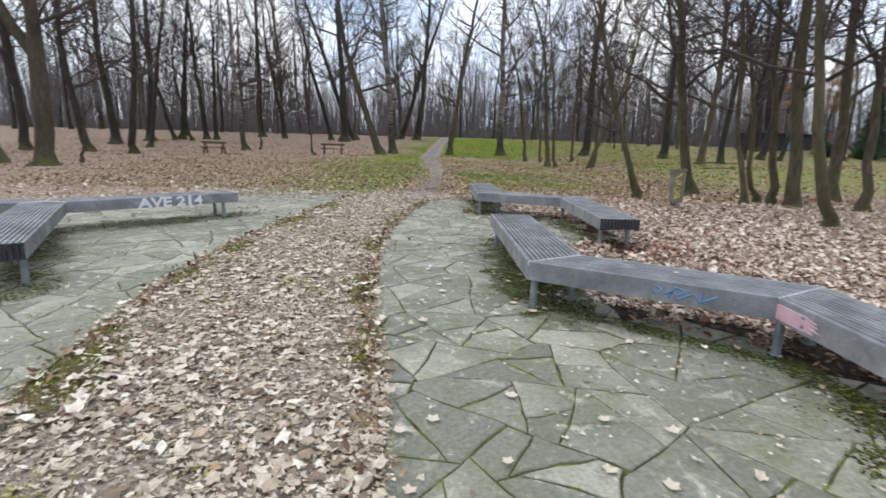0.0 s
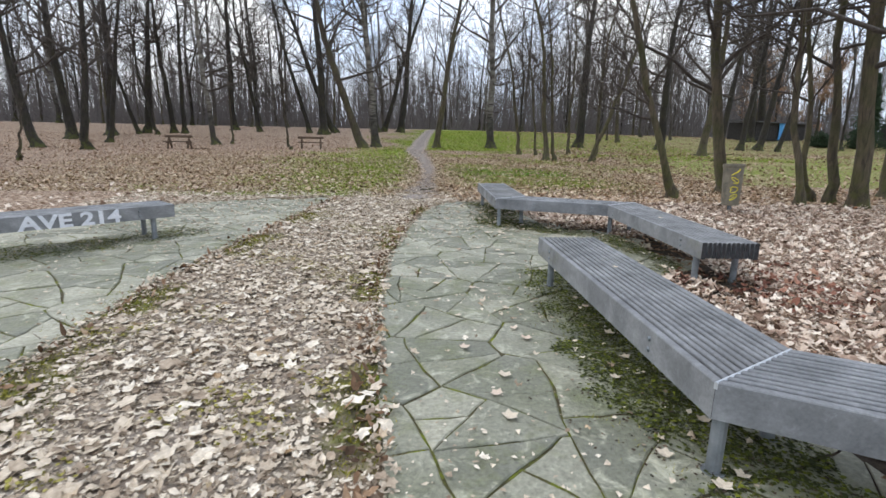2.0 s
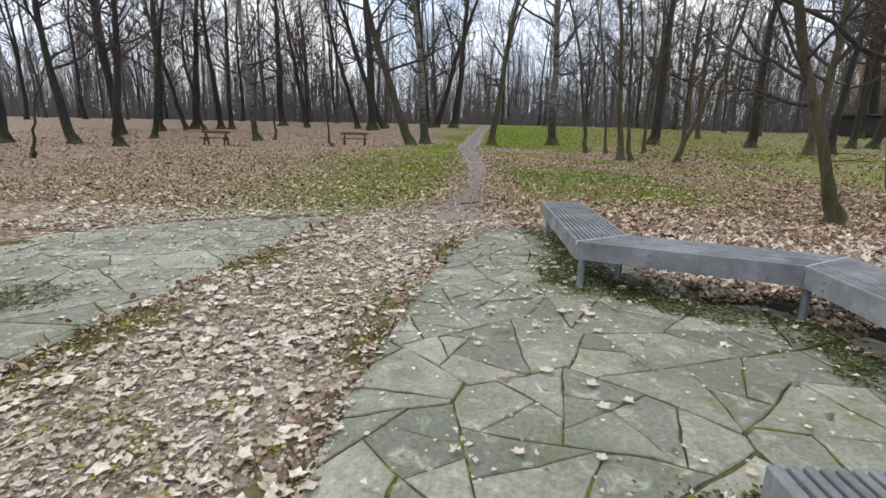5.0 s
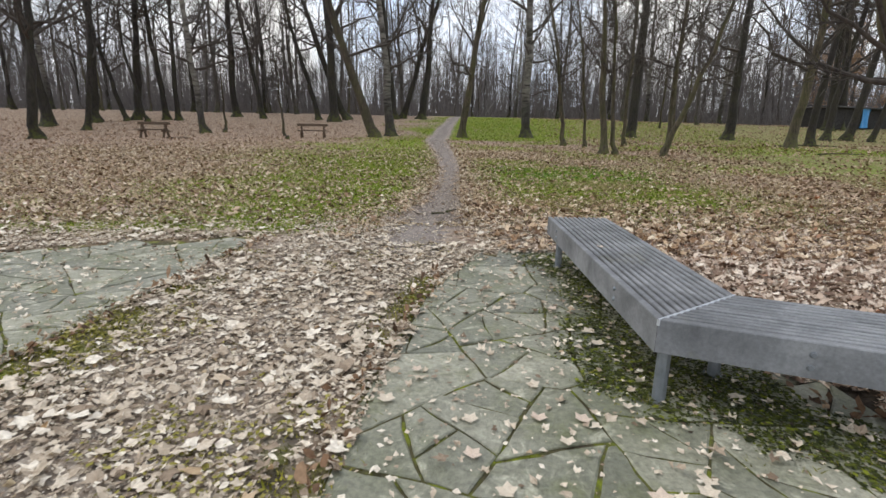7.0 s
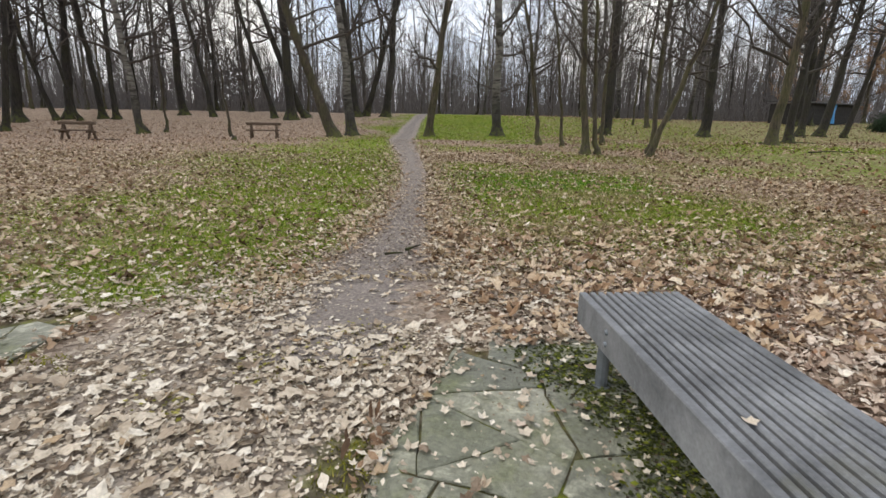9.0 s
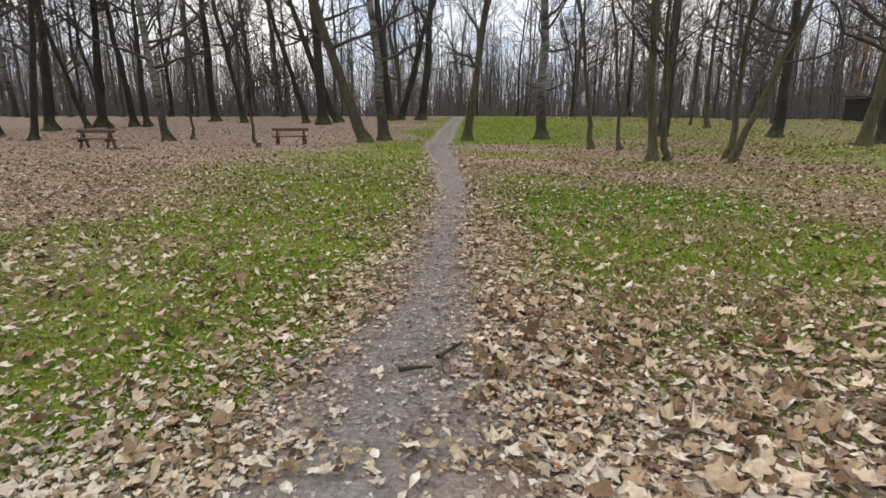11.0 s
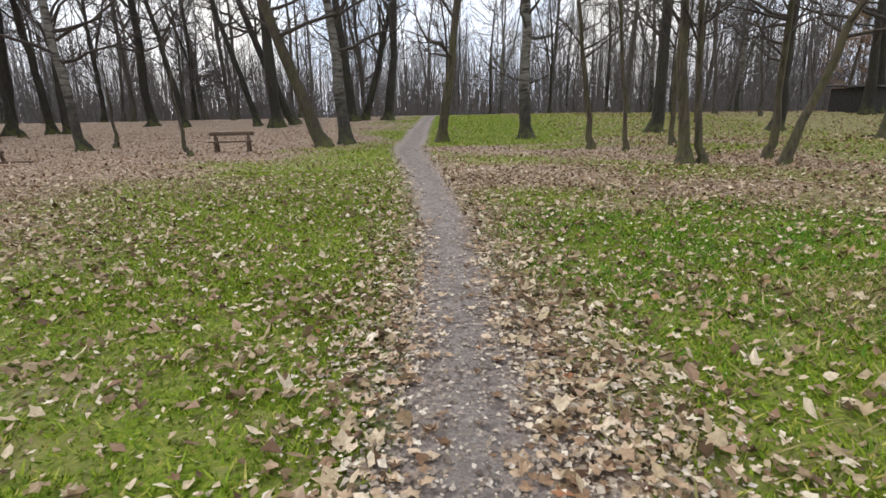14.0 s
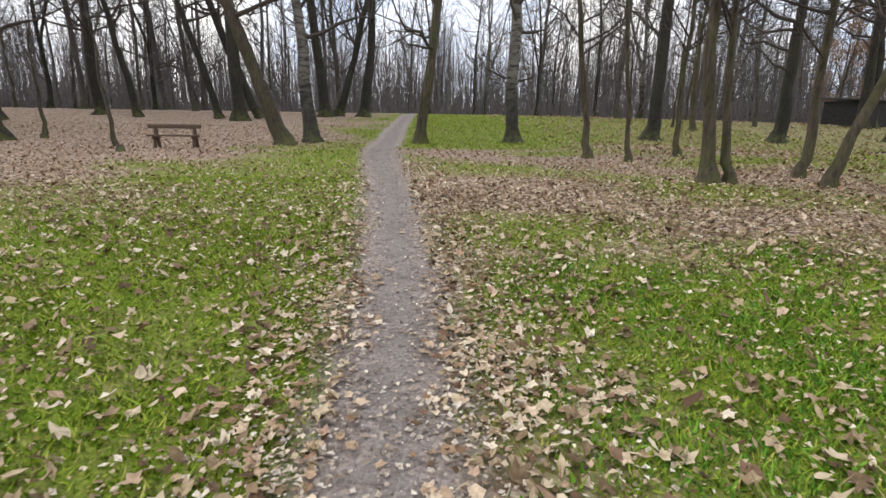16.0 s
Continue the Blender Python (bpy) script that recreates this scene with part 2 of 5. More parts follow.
def stone_material():
    m, n, l, p = material("grey_green_flagstone", 0.7)
    tc = n.new("ShaderNodeTexCoord").outputs["Object"]
    oi = n.new("ShaderNodeObjectInfo").outputs["Random"]
    gi = n.new("ShaderNodeNewGeometry").outputs["Random Per Island"]
    rnd = maths(n, l, "FRACT", maths(n, l, "ADD", oi, gi))
    big = noise_node(n, l, 1.1, 4, 0.6, tc)
    fine = noise_node(n, l, 38, 6, 0.7, tc)
    streak = noise_node(n, l, 6, 5, 0.65, tc, 0.8)
    c = ramp(n, l, rnd, [(0.0, (0.16, 0.167, 0.138)), (0.5, (0.256, 0.26, 0.215)), (1.0, (0.405, 0.4, 0.335))])
    c = mixed(n, l, span(n, l, big, 0.42, 0.66), c, (0.178, 0.188, 0.135))
    c = mixed(n, l, maths(n, l, "MULTIPLY", span(n, l, streak, 0.55, 0.7), 0.8), c, (0.53, 0.53, 0.44))
    c = mixed(n, l, maths(n, l, "MULTIPLY", span(n, l, noise_node(n, l, 2.6, 5, 0.7, tc), 0.52, 0.68), 0.65), c, (0.15, 0.17, 0.07))
    c = mixed(n, l, 1.0, c, ramp(n, l, fine, [(0.3, (0.62, 0.6, 0.55)), (0.7, (1.34, 1.3, 1.2))]), "MULTIPLY")
    l.new(c, p.inputs["Base Color"])
    l.new(span(n, l, streak, 1.4, -0.3), p.inputs["Roughness"])
    bump(n, l, p, maths(n, l, "ADD", streak, maths(n, l, "MULTIPLY", fine, 0.5)), 0.8, 0.02)
    return m


def plank_material():
    m, n, l, p = material("weathered_grey_plank", 0.55)
    tc = n.new("ShaderNodeTexCoord").outputs["Object"]
    fine = noise_node(n, l, 60, 5, 0.7, tc)
    stain = noise_node(n, l, 3.5, 5, 0.65, tc, 0.4)
    c = ramp(n, l, stain, [(0.3, (0.115, 0.118, 0.122)), (0.55, (0.205, 0.209, 0.216)), (0.75, (0.305, 0.31, 0.316))])
    c = mixed(n, l, 1.0, c, ramp(n, l, fine, [(0.3, (0.8, 0.8, 0.8)), (0.7, (1.15, 1.15, 1.15))]), "MULTIPLY")
    algae = span(n, l, noise_node(n, l, 1.15, 5, 0.7, tc), 0.6, 0.72)
    c = mixed(n, l, maths(n, l, "MULTIPLY", algae, 0.55), c, (0.15, 0.145, 0.08))
    scuff = span(n, l, noise_node(n, l, 14, 4, 0.7, tc, 1.0), 0.62, 0.74)
    c = mixed(n, l, maths(n, l, "MULTIPLY", scuff, 0.35), c, (0.38, 0.385, 0.4))
    l.new(c, p.inputs["Base Color"])
    l.new(span(n, l, stain, 1.6, -0.1), p.inputs["Roughness"])
    bump(n, l, p, fine, 0.25, 0.004)
    return m


def plain(name, a, b, rough=0.6, metal=0.0, scale=9.0):
    m, n, l, p = material(name, rough)
    v = noise_node(n, l, scale, 5, 0.65)
    l.new(ramp(n, l, v, [(0.32, a), (0.68, b)]), p.inputs["Base Color"])
    p.inputs["Metallic"].default_value = metal
    bump(n, l, p, v, 0.2, 0.004)
    return m


GROUND, PATHMAT, STONE, PLANK = ground_material(), path_material(), stone_material(), plank_material()
END_GRAIN = plain("dark_end_grain", (0.012, 0.012, 0.013), (0.045, 0.045, 0.048), 0.9, 0, 30)
STEEL = plain("galvanised_steel", (0.16, 0.175, 0.19), (0.28, 0.3, 0.32), 0.55, 0.5)
STRIP = plain("bright_steel_strip", (0.5, 0.52, 0.55), (0.66, 0.68, 0.7), 0.4, 0.4)
PAINT_WHITE = plain("white_spray_paint", (0.55, 0.57, 0.62), (0.8, 0.8, 0.83), 0.7)
PAINT_BLUE = plain("blue_spray_paint", (0.08, 0.16, 0.34), (0.16, 0.26, 0.45), 0.7)
PAINT_PINK = plain("pink_spray_paint", (0.4, 0.24, 0.27), (0.52, 0.36, 0.39), 0.7)
PAINT_YELLOW = plain("yellow_spray_paint", (0.5, 0.42, 0.02), (0.68, 0.6, 0.06), 0.7)
BIN_CONCRETE = plain("stained_grey_concrete", (0.11, 0.1, 0.075), (0.22, 0.195, 0.145), 0.9)
OLD_WOOD = plain("old_brown_wood", (0.06, 0.04, 0.025), (0.15, 0.1, 0.065), 0.85, 0, 14)
SHED_WOOD = plain("tarred_boards", (0.018, 0.016, 0.015), (0.045, 0.04, 0.036), 0.9, 0, 6)
ROOF_FELT = plain("roof_felt", (0.05, 0.048, 0.046), (0.11, 0.105, 0.1), 0.9, 0, 3)
TARP_BLUE = plain("blue_tarpaulin", (0.05, 0.28, 0.62), (0.12, 0.42, 0.78), 0.45, 0, 2)
RENDER_WALL = plain("pale_render", (0.5, 0.48, 0.44), (0.62, 0.6, 0.56), 0.9, 0, 1)
PANE_DARK = plain("dark_window", (0.03, 0.035, 0.04), (0.06, 0.065, 0.07), 0.15, 0, 1)
# Backdrop tone with the haze of distance painted in.
FAR_WOOD_HAZE = plain("hazed_distant_wood", (0.14, 0.124, 0.115), (0.25, 0.225, 0.21), 1.0, 0, 0.35)


# ---- builders ----
def mesh_of(name, verts, faces, mat, smooth=False):
    me = bpy.data.meshes.new(name)
    me.from_pydata([tuple(v) for v in verts] if not isinstance(verts, np.ndarray) else verts.tolist(), [], faces if isinstance(faces, list) else faces.tolist())
    me.materials.append(mat)
    if smooth:
        me.shade_smooth()
    return me


def part(name, bm, mat, parent=None, label=""):
    if isinstance(bm, bpy.types.Mesh):
        me = bm
    else:
        me = bpy.data.meshes.new(name)
        bm.to_mesh(me)
        bm.free()
        me.materials.append(mat)
        if mat is PLANK:
            me.materials.append(END_GRAIN)
    ob = new(name, me)
    ob.parent = parent
    return tagged(ob, label)


def thing(name, x, y, z, label, category, group="", turn=0.0):
    e = new(name)
    e.matrix_world = pose(x, y, z, 0, 0, turn)
    e.empty_display_size = 0.2
    return tagged(e, label, category, group)


def box_bm(lo, hi, bevel=0.0):
    bm = bmesh.new()
    bmesh.ops.create_cube(bm, size=1)
    for v in bm.verts:
        v.co = Vector([lo[i] + (v.co[i] + 0.5) * (hi[i] - lo[i]) for i in range(3)])
    if bevel:
        bmesh.ops.bevel(bm, geom=bm.edges[:], offset=bevel, segments=1, affect="EDGES")
    return bm


def rod_bm(a, b, r0, r1=None, sides=10):
    a, b = Vector(a), Vector(b)
    bm = bmesh.new()
    bmesh.ops.create_cone(bm, cap_ends=True, segments=sides, radius1=r0, radius2=r0 if r1 is None else r1, depth=(b - a).length)
    turn = (b - a).to_track_quat("Z", "Y").to_matrix().to_4x4()
    bmesh.ops.transform(bm, matrix=Matrix.Translation((a + b) / 2) @ turn, verts=bm.verts)
    return bm


def tubes(P, R, sides):
    """Tapered tubes along N paths of k points each: vertices and quads."""
    P, R = np.asarray(P, float), np.asarray(R, float)
    N, k, _ = P.shape
    d = P[:, -1] - P[:, 0]
    d /= np.linalg.norm(d, axis=1)[:, None] + 1e-9
    ref = np.where(np.abs(d[:, 2:3]) > 0.8, np.array([[1.0, 0, 0]]), np.array([[0, 0, 1.0]]))
    u = np.cross(d, ref)
    u /= np.linalg.norm(u, axis=1)[:, None] + 1e-9
    v = np.cross(d, u)
    a = np.arange(sides) * 2 * np.pi / sides
    ring = np.cos(a)[None, :, None] * u[:, None] + np.sin(a)[None, :, None] * v[:, None]
    V = P[:, :, None, :] + R[:, :, None, None] * ring[:, None]
    i, j, s = np.meshgrid(np.arange(N), np.arange(k - 1), np.arange(sides), indexing="ij")
    base, s2 = (i * k + j) * sides, (s + 1) % sides
    F = np.stack([base + s, base + s2, base + sides + s2, base + sides + s], -1).reshape(-1, 4)
    return V.reshape(-1, 3), F


def joined(pieces):
    vs, fs, o = [], [], 0
    for v, f in pieces:
        vs.append(v)
        fs.append(f + o)
        o += len(v)
    return np.concatenate(vs), np.concatenate(fs)


# ---- the lie of the land ----
RISE_Y = (-100, 14, 20, 27, 33, 40, 48, 58, 2000)
RISE_Z = (0, 0, 0.22, 0.34, 0.42, 1.1, 1.9, 2.1, 2.1)
PATH_Y = (6.0, 7.2, 8.2, 9.2, 11, 13.7, 15.5, 20.6, 28, 31, 38, 43, 52, 70)
PATH_L = (-0.45, -0.2, 0.18, 0.4, 0.62, 0.88, 0.98, 0.97, 0.72, 0.75, 1.6, 2.4, 3.6, 6.5)
PATH_R = (0.95, 1.0, 1.06, 1.1, 1.18, 1.38, 1.55, 1.63, 1.75, 1.85, 2.6, 3.15, 4.4, 7.3)
EDGE_Y = (-12, -4.5, -3.4, -1.9, 0, 1.5, 2.8, 4.5, 6.6)
EDGE_L = (-1.5, -1.98, -2.15, -2.33, -2.3, -2.13, -1.95, -1.7, -1.42)
KERB_Y = (-12, -4.2, -3, -2, -1, 0, 1, 1.9, 2.9, 3.9, 5, 6)
KERB_R = (0.6, 0.05, -0.1, -0.16, -0.2, -0.17, -0.13, 0.0, 0.12, 0.33, 0.6, 1.1)
BACK_X = (-9.5, -8.1, -6.6, -5.4, -4.4, -3.3, -1.4)
BACK_Y = (-1.2, -0.3, 0.9, 3.4, 5.2, 6.1, 6.7)
OUT_Y = (-12, -4.4, -4.15, -3.15, -2.9, -0.6, -0.1, 0.4, 2.2, 2.95, 6)
OUT_X = (3.0, 3.0, 2.95, 1.85, 1.95, 2.05, 2.6, 3.2, 3.2, 2.35, 2.2)


def smooth_noise(x, y, s, seed=0.0):
    """Cheap rolling noise of about -1 to 1."""
    return (np.sin(x * 1.3 / s + 1.7 + seed) * np.cos(y * 1.1 / s - 0.6 + seed * 2) + np.sin((x + y) * 0.83 / s + seed * 3.1) * 0.7 + np.cos((x * 0.6 - y * 1.7) / s + seed) * 0.5) / 1.7


def on_right_paving(x, y):
    return (x > np.interp(y, KERB_Y, KERB_R)) & (x < np.interp(y, OUT_Y, OUT_X)) & (y < 5.9) & (y > -11)


def on_left_paving(x, y):
    return (x < np.interp(y, EDGE_Y, EDGE_L)) & (x > -9.4) & (y < np.interp(x, BACK_X, BACK_Y)) & (y > -11)


def land(x, y):
    z = np.interp(y, RISE_Y, RISE_Z)
    z = (z + np.interp(y - 1.5, RISE_Y, RISE_Z) + np.interp(y + 1.5, RISE_Y, RISE_Z)) / 3
    far = np.clip((y - 7) / 6, 0, 1) + np.clip((np.abs(x) - 9) / 5, 0, 1)
    return z + 0.03 * smooth_noise(x, y, 2.5) * np.clip(far, 0, 1) - 0.25 * np.clip((x - 14) / 20, 0, 1) * np.clip((y - 25) / 20, 0, 1)


def gz(x, y):
    return float(land(np.float64(x), np.float64(y)))


def zones(x, y):
    """Where grass, dry grass and mossy joints grow, each from 0 to 1."""
    pl, pr = np.interp(y, PATH_Y, PATH_L), np.interp(y, PATH_Y, PATH_R)
    wob = smooth_noise(x, y, 1.6, 2.0) * 0.8
    left_w = np.interp(y, (7.2, 9, 12, 20, 25, 29, 34, 48), (5.0, 5.8, 6.4, 7.0, 6.4, 4.2, 3.4, 3.0))
    gl = np.clip((left_w + wob * 1.6 - (pl - x)) / 6.5 + 0.2 + 0.22 * smooth_noise(x, y, 0.8, 4), 0, 0.92) * (x < pl + 0.1) * np.clip((y - 6.3 + 0.25 * wob) / 1.0, 0, 1)
    d1 = np.hypot((x - 4.4) / 2.9, (y - 13.9) / 3.0)
    g1 = np.clip(1.15 - 0.7 * d1 + wob * 0.4 + 0.15 * smooth_noise(x, y, 0.5, 5), 0, 1)
    g2 = np.clip((y - 28 + 2.2 * smooth_noise(x, y, 2.2, 6)) / 5, 0, 1) * (x > pr)
    g2 = g2 * np.clip((60 - y + wob) / 10, 0, 1) * (0.62 + 0.38 * np.clip((15 - x + 2 * wob) / 8, 0, 1)) * np.clip((60 - x) / 8, 0, 1)
    g3 = np.clip((x - 9 - 0.2 * (y - 10)) / 3 + wob * 0.3, 0, 1) * np.clip((y - 8.5 + wob) / 2, 0, 1) * np.clip((30 - y) / 4, 0, 1) * 0.85
    g4 = np.clip((x - pr) / 1.0, 0, 1) * np.clip(1.1 - np.abs(y - 11) / 5.5, 0, 1) * np.clip((8.5 - x) / 3, 0, 1) * (0.88 + 0.3 * wob)
    g5 = np.clip(0.3 + 0.5 * smooth_noise(x, y, 1.3, 9) + 0.25 * np.clip((x - 9) / 4, 0, 1), 0, 0.75) * (x > pr) * np.clip((y - 14 + 0.6 * np.clip(x - 5, 0, 8)) / 3, 0, 1) * np.clip((32 - y) / 3, 0, 1)
    grass = np.clip(np.maximum.reduce([gl, g1, g2, g3, g4, g5]), 0, 1)
    dry = np.clip(1.15 - 0.75 * np.hypot((x - 2.9) / 0.9, (y - 9.0) / 0.8) + wob * 0.3, 0, 1) * 0.9
    dry = np.maximum(dry, np.clip(1.1 - 0.75 * np.hypot((x - 4.4) / 0.9, (y - 12.0) / 0.8) + wob * 0.3, 0, 1) * 0.9)
    dry = np.maximum(dry, np.clip(1.1 - 0.8 * np.hypot((x - 7.6) / 1.5, (y - 15.2) / 1.8) + wob * 0.4, 0, 0.9))
    dry = np.maximum(dry, 0.6 * np.maximum(g2 * np.clip((x - 8) / 9, 0, 1) + g2 * 0.35, g3) + 0.18 * wob * (y > 9))
    dry = np.clip(dry, 0, 1) * (y > 8.5)
    moss = (on_left_paving(x, y) | on_right_paving(x, y)).astype(float)
    l, r = np.interp(y, EDGE_Y, EDGE_L), np.interp(y, KERB_Y, KERB_R)
    edge = (np.exp(-(((x - r + 0.12) / 0.2) ** 2)) + np.exp(-(((x - l - 0.18) / 0.26) ** 2))) * (smooth_noise(x, y, 0.35, 7) + 0.5 * smooth_noise(x, y, 0.09, 3) > 0.0) * (y < 5.5)
    return grass, dry, np.maximum(moss, np.clip(edge, 0, 0.85))


def mulched(x, y):
    """The strip between the paved areas, thick with pale crumbled leaves."""
    l, r = np.interp(y, EDGE_Y, EDGE_L), np.interp(y, KERB_Y, KERB_R)
    return np.clip((x - l) / 0.3, 0, 1) * np.clip((r - x) / 0.3, 0, 1) * np.clip((7.6 - y) / 1.5, 0, 1) * 0.85


def trodden(x, y):
    """Bare earth beside the path, fading outwards."""
    pl, pr = np.interp(y, PATH_Y, PATH_L), np.interp(y, PATH_Y, PATH_R)
    return np.clip(0.75 - np.maximum(pl - x, x - pr) / 0.6, 0, 1) * np.clip((y - 6.2) / 1.5, 0, 1)


BENCH_LINES = (((1.95, 5.7), (1.82, 3.17)), ((1.82, 3.17), (3.37, 2.46)), ((3.37, 2.46), (3.17, -0.45)), ((1.64, -0.08), (1.535, -2.9)), ((1.535, -2.9), (3.08, -3.9)), ((3.08, -3.9), (2.93, -6.8)), ((-5.22, 0.44), (-3.57, -2.67)), ((-5.22, 0.44), (-3.17, 2.3)), ((-5.22, 0.44), (-8.38, 0.08)))


def bench_gap(x, y):
    """The distance to the nearest bench's middle line."""
    best = np.full(np.shape(x), 99.0)
    for (ax, ay), (bx, by) in BENCH_LINES:
        t = np.clip(((x - ax) * (bx - ax) + (y - ay) * (by - ay)) / ((bx - ax) ** 2 + (by - ay) ** 2), 0, 1)
        best = np.minimum(best, np.hypot(x - ax - (bx - ax) * t, y - ay - (by - ay) * t))
    return best


def axis_steps(lo, hi, a, b, fine):
    core = np.arange(a, b + 1e-6, fine)
    up = b + np.cumsum(fine * 1.22 ** np.arange(1, 60))
    down = a - np.cumsum(fine * 1.22 ** np.arange(1, 60))
    return np.concatenate([[lo], down[down > lo][::-1], core, up[up < hi], [hi]])


def build_ground():
    xs, ys = axis_steps(-1500, 1500, -11, 11, 0.16), axis_steps(-1500, 1500, -9, 40, 0.25)
    X, Y = np.meshgrid(xs, ys)
    grass, dry, moss = zones(X, Y)
    # Patchy silt close to the right benches; also carries painted bench shade.
    silt_shade = np.clip(0.95 - bench_gap(X, Y) / 0.6 + 0.45 * smooth_noise(X, Y, 0.22, 2), 0, 1) * (X > 0) * on_right_paving(X, Y)
    Z = land(X, Y) - 0.002 * moss
    moss = moss * (1 - 0.65 * silt_shade)
    nx, ny = len(xs), len(ys)
    i, j = np.meshgrid(np.arange(nx - 1), np.arange(ny - 1))
    a = j * nx + i
    F = np.stack([a, a + 1, a + nx + 1, a + nx], -1).reshape(-1, 4)
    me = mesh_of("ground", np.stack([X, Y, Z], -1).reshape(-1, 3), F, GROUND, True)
    # The soil mask fades away from the benches: bare soil plus painted shade.
    for name, v in (("grass", grass), ("dry", dry), ("moss", moss), ("trod", trodden(X, Y)), ("mulch", mulched(X, Y)), ("soil", np.clip(1.25 - bench_gap(X, Y) / 0.75, 0, 1) * (X > 0) * (1 - (moss > 0.9)) + silt_shade * 0.8)):
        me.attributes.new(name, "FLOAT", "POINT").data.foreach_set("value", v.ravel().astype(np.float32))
    tagged(new("ground", me), "park ground with leaf litter, moss and grass", "ground", kind="structure")


build_ground()


def build_path():
    ys = np.concatenate([np.arange(5.8, 24, 0.04), np.arange(24, 66, 0.12)])
    L, R = np.interp(ys, PATH_Y, PATH_L), np.interp(ys, PATH_Y, PATH_R)
    rng = np.random.default_rng(5)
    trim = np.interp(ys, (7, 10, 14, 30), (0.2, 0.12, 0.1, 0.13))
    L, R = L + trim, R - trim
    L = L + smooth_noise(ys, ys * 0.3, 0.25) * 0.06 + rng.normal(0, 0.07, len(ys))
    R = R + smooth_noise(ys * 0.7, ys, 0.25, 4) * 0.07 + rng.normal(0, 0.07, len(ys))
    across = np.linspace(0, 1, 9)
    X = L[:, None] + (R - L)[:, None] * across
    Y = np.repeat(ys[:, None], 9, 1)
    dip = np.abs(across - 0.5) * 2
    Z = land(X, Y) + 0.014 * (1 - dip**4) - 0.012 * dip**4 + rng.normal(0, 0.002, X.shape)
    i, j = np.meshgrid(np.arange(8), np.arange(len(ys) - 1))
    a = j * 9 + i
    F = np.stack([a, a + 1, a + 10, a + 9], -1).reshape(-1, 4)
    me = mesh_of("footpath", np.stack([X, Y, Z], -1).reshape(-1, 3), F, PATHMAT, True)
    tagged(new("footpath", me), "narrow trodden earth footpath with leaf crumbs", "path", kind="structure")


build_path()


# ---- trees ----
def limbs(rng, starts, heads, lengths, radii, k, lift, wobble, taper=0.25):
    N = len(starts)
    t = np.linspace(0, 1, k)
    P = starts[:, None] + heads[:, None] * (lengths[:, None, None] * t[None, :, None])
    P[:, :, 2] += lengths[:, None] * lift * t[None] ** 2
    P[:, 1:] += rng.normal(0, 1, (N, k - 1, 3)) * (wobble * lengths[:, None, None]) * t[None, 1:, None]
    return P, radii[:, None] * (1 - (1 - taper) * t[None])


def directions(rng, axis, low, high):
    """Unit ways that leave each axis by an angle between low and high degrees."""
    N = len(axis)
    r = rng.normal(0, 1, (N, 3))
    r -= axis * (r * axis).sum(1)[:, None]
    r /= np.linalg.norm(r, axis=1)[:, None] + 1e-9
    a = np.radians(rng.uniform(low, high, N))[:, None]
    return np.cos(a) * axis + np.sin(a) * r


